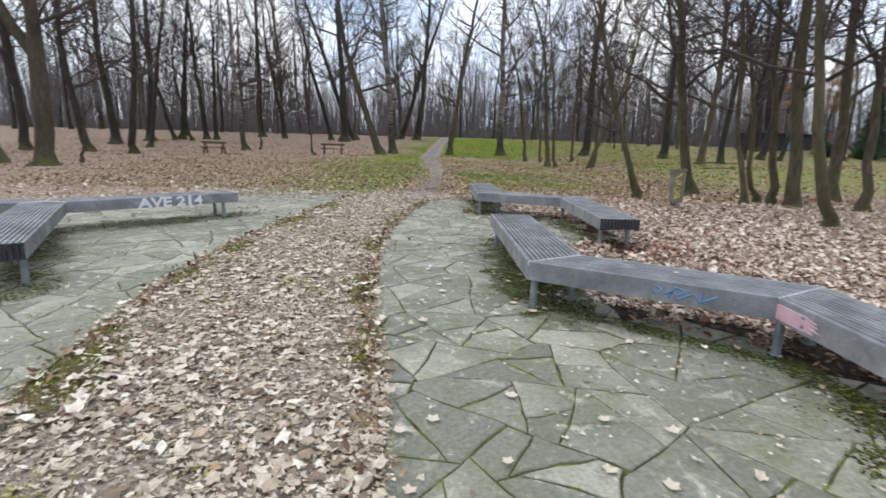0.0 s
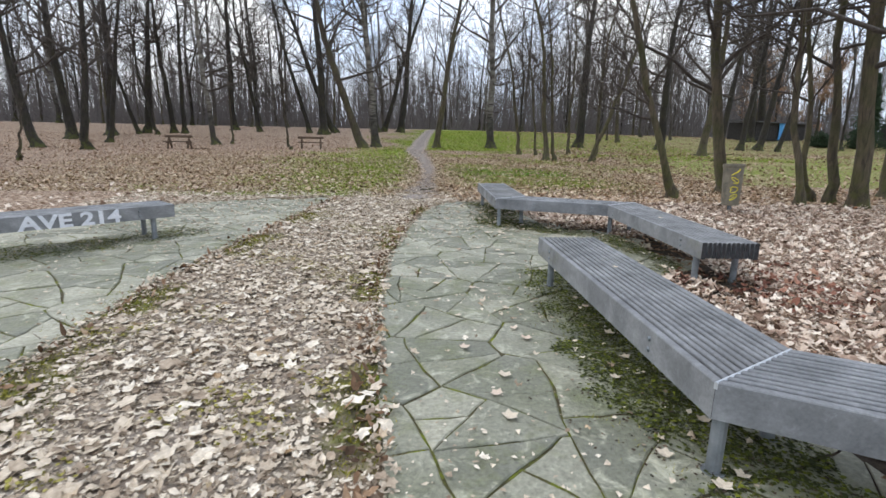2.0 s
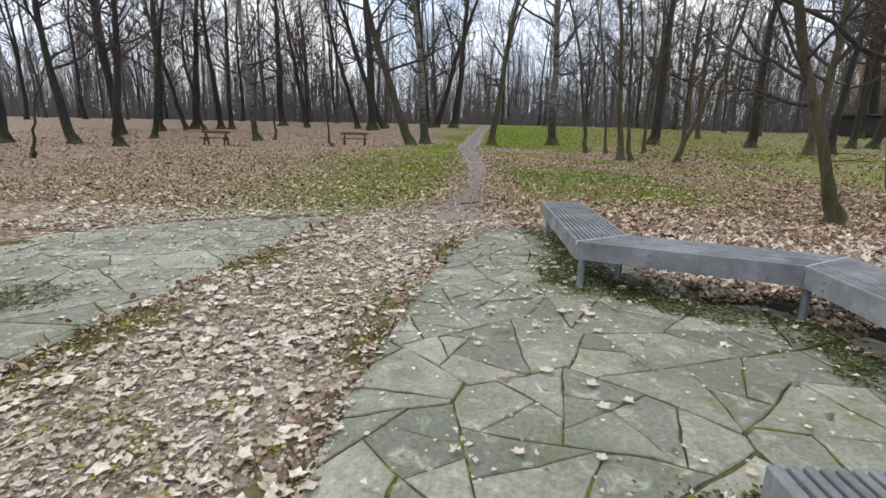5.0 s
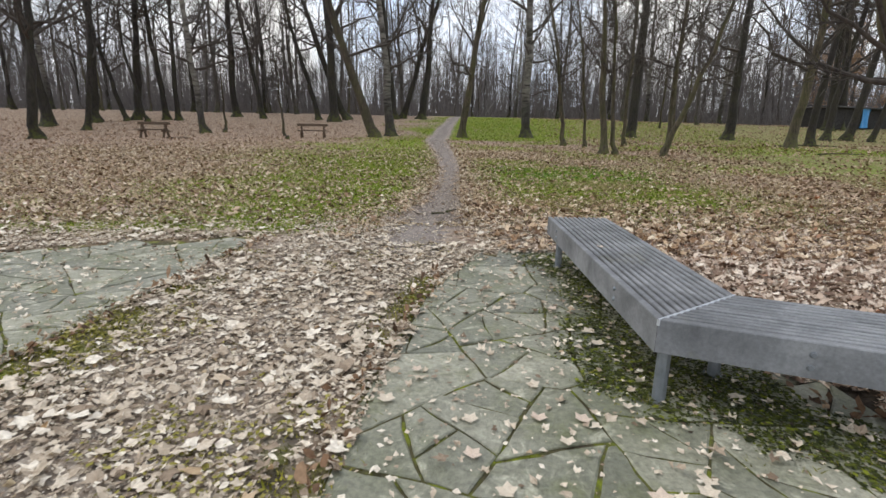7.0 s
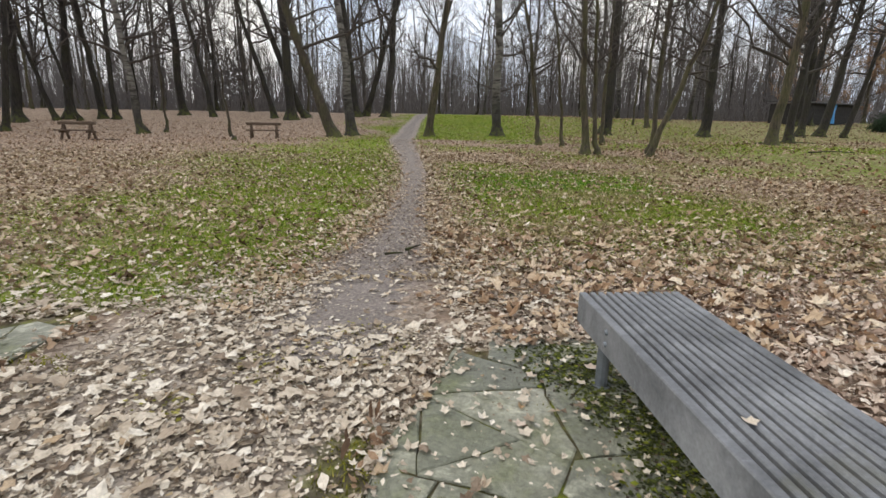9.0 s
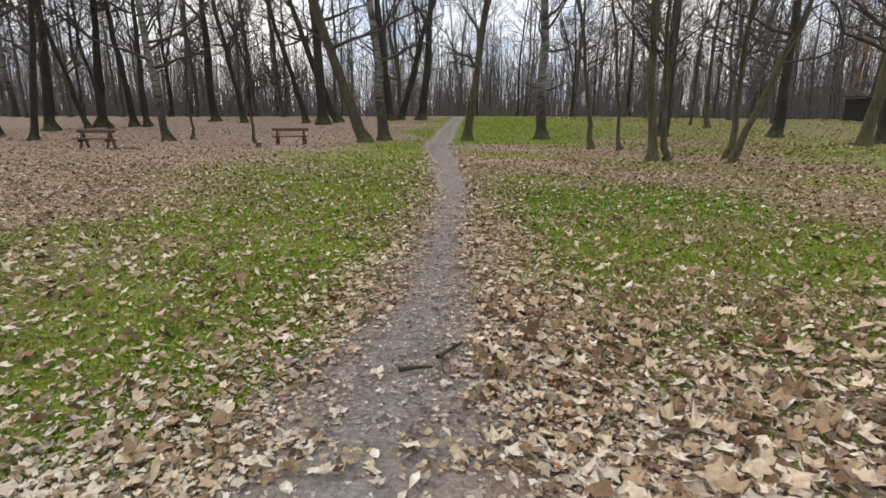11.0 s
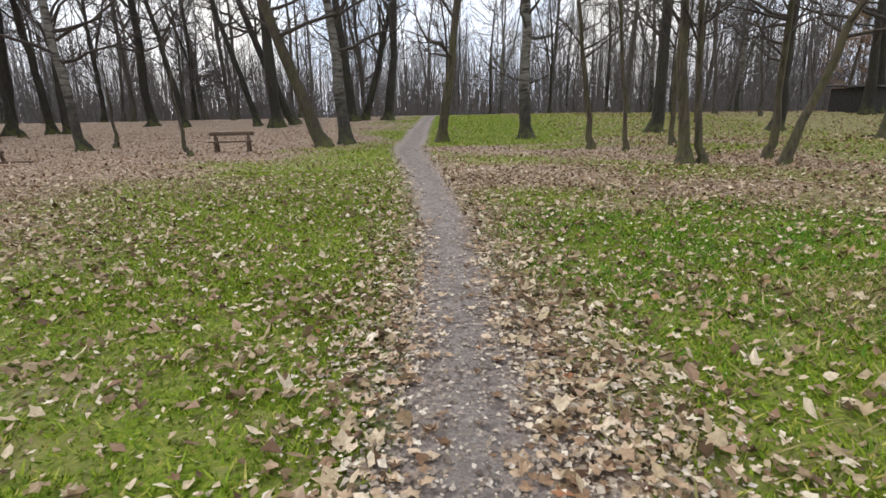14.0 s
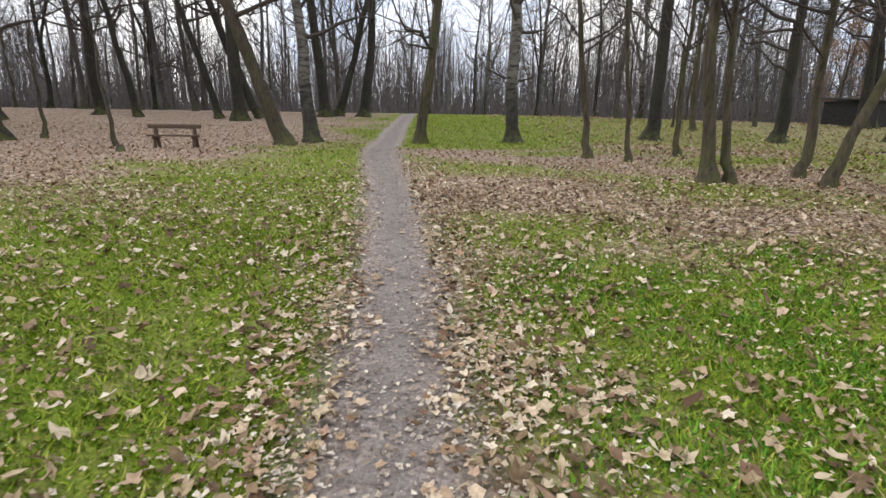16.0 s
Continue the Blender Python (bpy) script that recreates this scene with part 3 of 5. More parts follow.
def grow(seed, r, h, lean=(0, 0), stems=1, low=0.2, nb=24, ns=5, nt=6, spread=0.3, wiggle=2.2, thick=0.008, tk=2, fork=None):
    rng = np.random.default_rng(seed)
    k = 17
    trunk, crown = [], []
    base_paths, base_rads = [], []
    z = np.insert(h * np.linspace(0, 1, k - 1) ** 1.25, 1, 0.2)
    bow = rng.normal(0, 0.012, 2) * wiggle
    x = lean[0] * z * (1 - 0.22 * z / h) + bow[0] * z * np.sin(z / h * 6) + np.cumsum(rng.normal(0, 0.024, k)) * wiggle
    y = lean[1] * z * (1 - 0.22 * z / h) + bow[1] * z * np.cos(z / h * 5) * 0.5 + np.cumsum(rng.normal(0, 0.02, k)) * wiggle
    x[:2] = y[:2] = 0
    main = np.stack([x, y, z - 0.12 * (z == 0)], -1)
    rad = r * (0.97 + 0.85 * np.exp(-z / 0.2)) * (1 - 0.88 * (z / h) ** 0.9)
    base_paths.append(main)
    base_rads.append(rad)
    for s in range(1, stems):
        a = k // 4 + s
        if fork:
            a = int(np.argmin(np.abs(z - fork[0])))
            t = np.linspace(0, 1, k)
            reach = (h - fork[0]) * 0.85
            q = main[a] + np.stack([fork[1] * reach * t, fork[2] * reach * t, reach * t], -1)
            q[1:, :2] += rng.normal(0, 0.07, (k - 1, 2))
            base_paths.append(q)
            base_rads.append(rad[a] * 0.8 * (1 - 0.85 * t))
            continue
        top = main.copy()[a:]
        way = rng.uniform(0, 6.28)
        t = np.linspace(0, 1, len(top))
        top[:, 0] += np.cos(way) * t * h * 0.2
        top[:, 1] += np.sin(way) * t * h * 0.2
        idx = np.linspace(0, len(top) - 1, k)
        q = np.stack([np.interp(idx, np.arange(len(top)), top[:, c]) for c in range(3)], -1)
        base_paths.append(q)
        base_rads.append(rad[a] * 0.72 * (1 - 0.85 * np.linspace(0, 1, k)))
    for pth, rd in zip(base_paths, base_rads):
        tv, tf = tubes(pth[None], (rd * rng.uniform(0.93, 1.07, k))[None], 10)
        axis = np.repeat(pth, 10, 0)
        swell = rng.uniform(0.9, 1.1, (len(tv), 1))
        if pth is main:
            ring = np.arange(20)
            swell[:20, 0] *= 1 + np.where(ring < 10, 0.28, 0.12) * np.sin((ring % 10) * 1.9 + seed)
        trunk.append((axis + (tv - axis) * swell, tf))
        q = rng.uniform(low if pth is main else 0.2, 0.97, nb) ** 0.8
        at = q * (k - 1)
        st = np.stack([np.interp(at, np.arange(k), pth[:, c]) for c in range(3)], -1)
        rr = np.interp(at, np.arange(k), rd)
        ax = np.tile(np.array([[0, 0, 1.0]]), (nb, 1))
        hd = directions(rng, ax, 30, 88)
        ln = (h * spread * (1.05 - 0.6 * q)) * rng.uniform(0.5, 1.15, nb) * np.clip(q / 0.4, 0.3, 1)
        P1, R1 = limbs(rng, st, hd, ln, np.minimum(rr * 0.5, 0.02 + ln * 0.018), 6, 0.25, 0.06)
        crown.append(tubes(P1, R1, 4))
        n2 = nb * ns
        own = np.repeat(np.arange(nb), ns)
        f = rng.uniform(0.2, 1.0, n2) * 5
        i0 = np.minimum(f.astype(int), 4)
        w = (f - i0)[:, None]
        st2 = P1[own, i0] * (1 - w) + P1[own, i0 + 1] * w
        ax2 = P1[own, i0 + 1] - P1[own, i0]
        ax2 /= np.linalg.norm(ax2, axis=1)[:, None]
        hd2 = directions(rng, ax2, 25, 65)
        ln2 = ln[own] * rng.uniform(0.25, 0.6, n2)
        P2, R2 = limbs(rng, st2, hd2, ln2, np.minimum(R1[own, i0] * 0.6, 0.008 + ln2 * 0.012), 4, 0.22, 0.06)
        crown.append(tubes(P2, R2, 3))
        n3 = n2 * nt
        own = np.repeat(np.arange(n2), nt)
        f = rng.uniform(0.1, 1.0, n3) * 3
        i0 = np.minimum(f.astype(int), 2)
        w = (f - i0)[:, None]
        st3 = P2[own, i0] * (1 - w) + P2[own, i0 + 1] * w
        ax3 = P2[own, i0 + 1] - P2[own, i0]
        ax3 /= np.linalg.norm(ax3, axis=1)[:, None] + 1e-9
        hd3 = directions(rng, ax3, 25, 70)
        ln3 = ln2[own] * rng.uniform(0.25, 0.65, n3) + 0.15
        P3, R3 = limbs(rng, st3, hd3, ln3, np.full(n3, thick), tk, 0.12, 0.07, 0.5)
        crown.append(tubes(P3, R3, 3))
    return joined(trunk), joined(crown)


BARKS = {"g": BARK_HAZE, "d": BARK_DARK, "m": BARK_MOSS, "o": BARK_OAK, "b": BARK_BIRCH}
TREE_LABELS = {
    "g": "slender leafless tree with haze-greyed trunk",
    "d": "tall leafless tree with dark bare trunk",
    "m": "leafless tree with green-brown mossy trunk",
    "o": "stout leafless tree with brown furrowed trunk",
    "b": "leafless birch with dark base and pale patches",
}


def tree(kind, x, y, r, lx, ly, h=0.0, seed=0, stems=1, low=0.25, arms=(), **more):
    h = h or min(21.0, 9 + 34 * r)
    t = thing("tree", x, y, gz(x, y), TREE_LABELS[kind], "tree", "trees of the park wood")
    tr, cr = grow(seed or int(abs(x * 131 + y * 977)), r, h, (lx, ly), stems, low, **more)
    part("trunk", mesh_of("trunk", *tr, BARKS[kind], True), None, t)
    part("crown", mesh_of("crown", *cr, TWIG, True), None, t, "bare branches and twigs")
    rng = np.random.default_rng(int(abs(x * 77 + y * 13)))
    for z, dx, dy, rise, ra in arms:
        u = np.linspace(0, 1, 9)
        P = np.stack([lx * z + dx * u, ly * z + dy * u, z + rise * u**1.6], -1)
        P[1:] += np.cumsum(rng.normal(0, 0.035, (8, 3)), 0)
        st = np.repeat(P[3:], 2, 0)
        hd = directions(rng, np.tile(np.array([[dx, dy, 0.6]]) / math.hypot(dx, dy, 0.6), (12, 1)), 20, 60)
        twigs = tubes(*limbs(rng, st, hd, rng.uniform(0.3, 0.9, 12), np.full(12, 0.008), 4, 0.2, 0.08, 0.4), 3)
        part("limb", mesh_of("limb", *joined([tubes(P[None], (ra * (1 - 0.8 * u))[None], 6), twigs]), TWIG, True), None, t, "long crooked side branch")
    return t


tree("d", -34.23, 20.77, 0.360, -0.020, -0.004)
tree("d", -21.74, 11.18, 0.088, -0.205, -0.044)
tree("m", -19.81, 11.87, 0.177, -0.108, -0.023)
tree("d", -29.82, 25.77, 0.372, -0.144, -0.031)
tree("m", -18.40, 16.52, 0.311, -0.133, -0.029)
tree("d", -27.61, 26.40, 0.269, -0.004, -0.001)
tree("o", -15.59, 15.43, 0.391, 0.110, 0.024, stems=2, h=17, low=0.3, fork=(4.4, -0.45, -0.15))
tree("d", -23.97, 25.83, 0.286, -0.029, -0.006)
tree("d", -20.18, 25.95, 0.251, -0.068, -0.015)
tree("d", -24.12, 35.76, 0.353, -0.030, -0.006)
tree("d", -16.76, 24.50, 0.223, 0.077, 0.017)
tree("b", -12.90, 32.90, 0.224, -0.063, 0.002)
tree("o", -2.45, 32.30, 0.307, -0.329, 0.010, h=19)
tree("b", -1.55, 33.50, 0.294, -0.094, 0.003)
tree("m", 3.00, 33.40, 0.251, 0.169, -0.005)
tree("b", 7.20, 33.90, 0.311, -0.002, 0.000, arms=((2.7, -2.1, 0.3, 0.9, 0.05), (2.6, 2.3, -0.2, 0.7, 0.05)))
tree("m", 7.70, 20.85, 0.140, -0.157, 0.005, h=13)
tree("m", 8.12, 20.77, 0.089, -0.068, 0.002, h=12)
tree("m", 7.71, 26.80, 0.116, -0.127, 0.004)
tree("m", 8.46, 25.60, 0.078, -0.169, 0.005)
tree("m", 10.58, 21.78, 0.112, 0.050, -0.002, h=12)
tree("m", 9.88, 20.26, 0.112, 0.301, -0.009, h=12)
tree("m", 11.19, 27.52, 0.106, -0.042, 0.006)
tree("d", 14.78, 35.65, 0.352, 0.051, -0.007)
tree("d", 21.50, 35.30, 0.329, 0.037, -0.005, h=19, low=0.22, spread=0.4, nt=9)
tree("m", 6.65, 6.76, 0.104, -0.254, 0.053, h=10, low=0.2, spread=0.4, nt=8, tk=3)
tree("m", 9.12, 8.42, 0.163, -0.107, 0.022, h=15, low=0.22, spread=0.4, nt=8, tk=3)
tree("m", 9.14, 5.76, 0.080, -0.174, 0.036, h=13, low=0.22, spread=0.4, nt=8, tk=3)
tree("m", 9.86, 6.28, 0.071, -0.197, 0.041, h=12, low=0.22, spread=0.4, nt=8, tk=3)
tree("m", 10.07, 6.01, 0.104, -0.119, 0.025, h=14, low=0.22, spread=0.4, nt=8, tk=3)
tree("m", 10.27, 5.42, 0.161, -0.107, 0.022, h=16, low=0.22, spread=0.4, nt=8, tk=3)
tree("m", 12.94, 7.29, 0.171, -0.016, 0.003, h=16, low=0.22, spread=0.4, nt=8, tk=3)
tree("m", 11.67, 4.85, 0.117, -0.095, 0.020, h=15, low=0.22, spread=0.4, nt=8, tk=3)
tree("m", 8.33, 1.91, 0.112, -0.206, 0.013, h=14, low=0.22, spread=0.4, nt=8, tk=3)
tree("m", 20.80, 28.10, 0.270, 0.070, -0.010, h=18, low=0.22, spread=0.4, nt=8)
tree("d", 23.80, 30.60, 0.250, 0.110, -0.010, h=18, low=0.22, spread=0.36, nt=8)
tree("d", 29.30, 36.20, 0.260, 0.120, -0.010, h=19)
tree("d", 31.20, 36.60, 0.300, 0.140, -0.010, h=19)
tree("d", 38.26, 46.06, 0.451, -0.065, 0.007)
tree("d", 36.25, 44.79, 0.375, -0.061, 0.007)
tree("d", -22.67, 38.51, 0.324, 0.071, -0.008)
tree("d", -20.96, 40.53, 0.296, 0.135, -0.016)
tree("d", -14.98, 44.68, 0.308, 0.003, -0.000)
tree("d", -6.59, 42.41, 0.384, -0.019, 0.002)
tree("d", 0.45, 45.36, 0.339, 0.093, -0.011)
tree("d", -1.18, 45.50, 0.265, 0.380, -0.044)
tree("d", -18.97, 40.97, 0.242, -0.054, 0.006)
tree("d", -17.91, 40.67, 0.208, 0.053, -0.002)
tree("d", -20.47, 33.90, 0.202, 0.167, -0.005)
tree("d", -19.60, 39.39, 0.148, -0.108, 0.003)
tree("d", -21.18, 39.62, 0.174, -0.231, 0.027)
tree("d", -12.44, 43.32, 0.206, -0.170, 0.005)
tree("d", -8.04, 43.38, 0.220, -0.320, 0.043)
tree("d", -2.01, 45.00, 0.361, -0.088, 0.012)
tree("d", -5.77, 43.95, 0.291, -0.390, 0.045)
tree("m", 20.18, 40.39, 0.167, -0.052, 0.002)
tree("d", 32.73, 36.22, 0.205, 0.193, -0.022)


def sapling(x, y, r, lx, ly, h, seed):
    t = thing("sapling", x, y, gz(x, y), "thin leaning bare sapling among dry leaves", "sapling", "saplings")
    tr, cr = grow(seed, r, h, (lx, ly), 1, 0.5, nb=6, ns=3, nt=3, spread=0.22)
    part("stem", mesh_of("stem", *tr, BARK_OAK, True), None, t)
    part("crown", mesh_of("crown", *cr, TWIG, True), None, t)


sapling(-12.0, 33.9, 0.09, 0.02, 0, 4.5, 71)
sapling(-6.7, 28.4, 0.08, -0.14, 0, 4.6, 72)
sapling(-15.2, 17.1, 0.07, 0.3, 0.1, 4.0, 73)


def background_trees():
    rng = np.random.default_rng(11)
    kinds = []
    for v in range(9):
        kind = "gdggbgmgd"[v]
        r = (0.11, 0.16, 0.18, 0.14, 0.2, 0.13, 0.1, 0.19, 0.15)[v]
        t = thing("tree", 0, 0, 0, TREE_LABELS[kind], "tree", "trees of the far wood")
        ang = rng.uniform(0, 6.28)
        slant = rng.uniform(0.02, 0.12)
        tr, cr = grow(300 + v, r, rng.uniform(15, 20), (slant * math.cos(ang), slant * math.sin(ang)), 1 + (v % 3 == 1), 0.1, nb=21, ns=5, nt=5, wiggle=2.4, thick=0.009, tk=2)
        part("trunk", mesh_of("trunk", *tr, BARKS[kind], True), None, t)
        part("crown", mesh_of("crown", *cr, TWIG_FAR_HAZE, True), None, t, "bare branches and twigs")
        kinds.append(t)
    spots = []

    def strew(n, x0, x1, y0, y1, gap):
        tries = 0
        while n > 0 and tries < 6000:
            tries += 1
            x, y = rng.uniform(x0, x1), rng.uniform(y0, y1)
            px = float(np.interp(y, PATH_Y, PATH_L)) + 0.4
            if (abs(x - px) < 2.2 and y < 54) or any((x - a) ** 2 + (y - b) ** 2 < gap * gap for a, b in spots):
                continue
            if 30 < x < 62 and 38 < y < 56:
                continue
            spots.append((x, y))
            n -= 1

    strew(50, -44, 48, 48, 66, 2.5)
    strew(52, -70, 75, 66, 98, 3.0)
    strew(12, -62, -30, 14, 50, 3.6)
    strew(24, 22, 64, 52, 78, 2.7)
    strew(4, 14, 40, 42, 50, 2.6)
    strew(6, -40, -10, 46, 56, 2.2)
    strew(20, 36, 75, 10, 60, 3.2)
    strew(14, 15, 40, -6, 7, 4.0)
    strew(8, -40, -14, -20, 0, 4.5)
    strew(10, -35, 35, -45, -16, 5.0)
    for i, (x, y) in enumerate(spots):
        s = rng.uniform(0.8, 1.25)
        m = pose(x, y, gz(x, y) - 0.03, 0, 0, rng.uniform(0, 360)) @ Matrix.Diagonal((s, s, s, 1))
        if i < len(kinds):
            kinds[i].matrix_world = m
        else:
            copy_thing(kinds[i % len(kinds)], m).scale = (s, s, s)


background_trees()


def far_woods():
    rng = np.random.default_rng(21)
    N = 1300
    ang = np.concatenate([rng.uniform(-1.1, 1.1, 1160), rng.uniform(1.1, 5.1, 140)])
    dist = rng.uniform(98, 180, N)
    x, y = np.sin(ang) * dist, np.cos(ang) * dist + 5
    h = rng.uniform(11, 20, N)
    st = np.stack([x, y, land(x, y) - 0.2], -1)
    hd = np.stack([rng.normal(0, 0.05, N), rng.normal(0, 0.05, N), np.ones(N)], -1)
    P, R = limbs(rng, st, hd, h, rng.uniform(0.08, 0.2, N), 5, 0.0, 0.012, 0.12)
    pieces = [tubes(P, R, 5)]
    nb = 38
    own = np.repeat(np.arange(N), nb)
    f = rng.uniform(1.0, 3.99, N * nb)
    i0 = f.astype(int)
    w = (f - i0)[:, None]
    st = P[own, i0] * (1 - w) + P[own, i0 + 1] * w
    hd = directions(rng, np.tile(np.array([[0, 0, 1.0]]), (N * nb, 1)), 20, 75)
    ln = rng.uniform(1.0, 4.6, N * nb)
    pieces.append(tubes(*limbs(rng, st, hd, ln, rng.uniform(0.012, 0.034, N * nb), 2, 0.2, 0.08, 0.3), 3))
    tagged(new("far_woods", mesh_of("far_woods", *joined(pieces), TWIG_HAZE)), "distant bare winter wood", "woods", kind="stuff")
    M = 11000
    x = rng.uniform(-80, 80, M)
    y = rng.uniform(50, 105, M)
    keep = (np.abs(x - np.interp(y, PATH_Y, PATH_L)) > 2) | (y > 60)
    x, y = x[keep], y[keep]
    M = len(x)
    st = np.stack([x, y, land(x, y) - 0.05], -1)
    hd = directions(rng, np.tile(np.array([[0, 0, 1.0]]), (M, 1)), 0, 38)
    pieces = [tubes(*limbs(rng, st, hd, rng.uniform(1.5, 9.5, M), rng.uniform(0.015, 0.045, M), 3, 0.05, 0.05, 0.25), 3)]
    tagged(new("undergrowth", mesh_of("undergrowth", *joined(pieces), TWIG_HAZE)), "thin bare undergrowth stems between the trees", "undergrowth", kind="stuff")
    n = 2200
    a = np.linspace(0, 2 * np.pi, n, endpoint=False)
    top = 5.5 + 2.0 * np.sin(a * 17) * np.cos(a * 5) + rng.normal(0, 2.8, n)
    X, Y = np.sin(a) * 195, np.cos(a) * 195
    V = np.concatenate([np.stack([X, Y, np.full(n, -1.0)], -1), np.stack([X, Y, top + 2], -1)])
    i = np.arange(n)
    F = np.stack([i, (i + 1) % n, (i + 1) % n + n, i + n], -1)
    tagged(new("backdrop", mesh_of("backdrop", V, F, FAR_WOOD_HAZE)), "far edge of the wood", "woods", kind="structure")


far_woods()


# ---- plank benches ----
WIDE, HIGH, DEEP, COUNT = 0.55, 0.45, 0.165, 12


def cross_point(p, d, q, e):
    den = d.x * e.y - d.y * e.x
    s = ((q.x - p.x) * e.y - (q.y - p.y) * e.x) / den
    return p + d * s


def plank_bm(a0, a1, b0, b1, z0, z1):
    """One board on edge: a0, a1 its two corners at one end, b0, b1 at the other."""
    c = 0.005
    bm = bmesh.new()
    ends = []
    for u, v in ((a0, a1), (b0, b1)):
        n = (v - u).normalized() * c
        ring = [(u.x, u.y, z0), (v.x, v.y, z0), (v.x, v.y, z1 - c), (v.x - n.x, v.y - n.y, z1), (u.x + n.x, u.y + n.y, z1), (u.x, u.y, z1 - c)]
        ends.append([bm.verts.new(p) for p in ring])
    for i in range(6):
        j = (i + 1) % 6
        bm.faces.new((ends[0][i], ends[0][j], ends[1][j], ends[1][i]))
    for f in (bm.faces.new(ends[0][::-1]), bm.faces.new(ends[1])):
        f.material_index = 1
    bmesh.ops.recalc_face_normals(bm, faces=bm.faces[:])
    return bm


def bench_arm(bench, a, b, cut_a, cut_b):
    """Boards from a to b; cut_a and cut_b are the ways along which the ends are cut."""
    d = (b - a).normalized()
    side = Vector((-d.y, d.x))
    pitch = WIDE / COUNT
    rng = random.Random(int(a.x * 100 + b.y * 57))
    for i in range(COUNT):
        o0 = -WIDE / 2 + i * pitch + 0.0085
        o1 = o0 + pitch - 0.017
        if i == 0:
            o0 -= 0.0145
        if i == COUNT - 1:
            o1 += 0.0145
        p = [cross_point(a + side * o, d, a, cut_a) for o in (o0, o1)]
        q = [cross_point(b + side * o, d, b, cut_b) for o in (o0, o1)]
        dz = rng.uniform(-0.0015, 0.0015)
        outer = i in (0, COUNT - 1)
        part("plank", plank_bm(p[0], p[1], q[0], q[1], HIGH - DEEP + (0 if outer else 0.01) + dz, HIGH + dz), PLANK, bench)


def bench_leg(bench, x, y):
    leg = part("leg", rod_bm((x, y, 0), (x, y, HIGH - DEEP + 0.012), 0.032, sides=12), STEEL, bench, "round galvanised steel leg")
    part("foot_plate", rod_bm((x, y, 0.0), (x, y, 0.012), 0.05, sides=12), STEEL, leg)


def bench_bolts(bench, p, d, side):
    for z in (HIGH - 0.055, HIGH - 0.115):
        a = p + side * (WIDE / 2 + 0.004)
        b = p + side * (WIDE / 2 + 0.016)
        part("bolt", rod_bm((a.x, a.y, z), (b.x, b.y, z), 0.016, 0.011, 8), STEEL, bench, "round steel bolt head")


def strip(bench, p, q):
    p, q = Vector(p), Vector(q)
    n = Vector((-(q - p).y, (q - p).x)).normalized() * 0.007
    bm = plank_bm(p - n, p + n, q - n, q + n, HIGH - 0.03, HIGH + 0.003)
    part("joint_strip", bm, STRIP, bench, "bright thin steel joint strip")


def chain_bench(pts, label):
    pts = [Vector(p) for p in pts]
    bench = thing("bench", 0, 0, 0, label, "bench", "grey plank benches")
    ways = [(pts[i + 1] - pts[i]).normalized() for i in range(len(pts) - 1)]
    cuts = [Vector((-ways[0].y, ways[0].x))]
    for u, v in zip(ways, ways[1:]):
        m = (u - v).normalized()
        cuts.append(m)
    cuts.append(Vector((-ways[-1].y, ways[-1].x)))
    for i, d in enumerate(ways):
        bench_arm(bench, pts[i] + d * (0.001 if i else 0), pts[i + 1] - d * (0.001 if i < len(ways) - 1 else 0), cuts[i], cuts[i + 1])
        side = Vector((-d.y, d.x))
        for e, s in ((pts[i], 1), (pts[i + 1], -1)):
            for f in (-1, 1):
                bench_bolts(bench, e + d * s * 0.42, d, side * f)
    for i, p in enumerate(pts):
        if 0 < i < len(pts) - 1:
            side = Vector((-ways[i].y, ways[i].x))
            ends = [cross_point(p + side * o, ways[i], p, cuts[i]) for o in (-WIDE / 2 - 0.006, WIDE / 2 + 0.006)]
            strip(bench, *ends)
            for f in (0.13, 0.87):
                q = ends[0].lerp(ends[1], f)
                bench_leg(bench, q.x, q.y)
        else:
            d = ways[0] if i == 0 else -ways[-1]
            side = Vector((-d.y, d.x))
            for f in (-0.2, 0.2):
                q = p + d * 0.22 + side * f
                bench_leg(bench, q.x, q.y)
    return bench


far_bench = chain_bench([(1.95, 5.62), (1.82, 3.17), (3.37, 2.46), (3.17, -0.38)], "long zigzag bench of weathered grey planks on steel legs")
near_bench = chain_bench([(1.64, -0.08), (1.535, -2.9), (3.08, -3.9), (2.93, -6.75)], "zigzag grey plank bench with blue and pink spray marks")


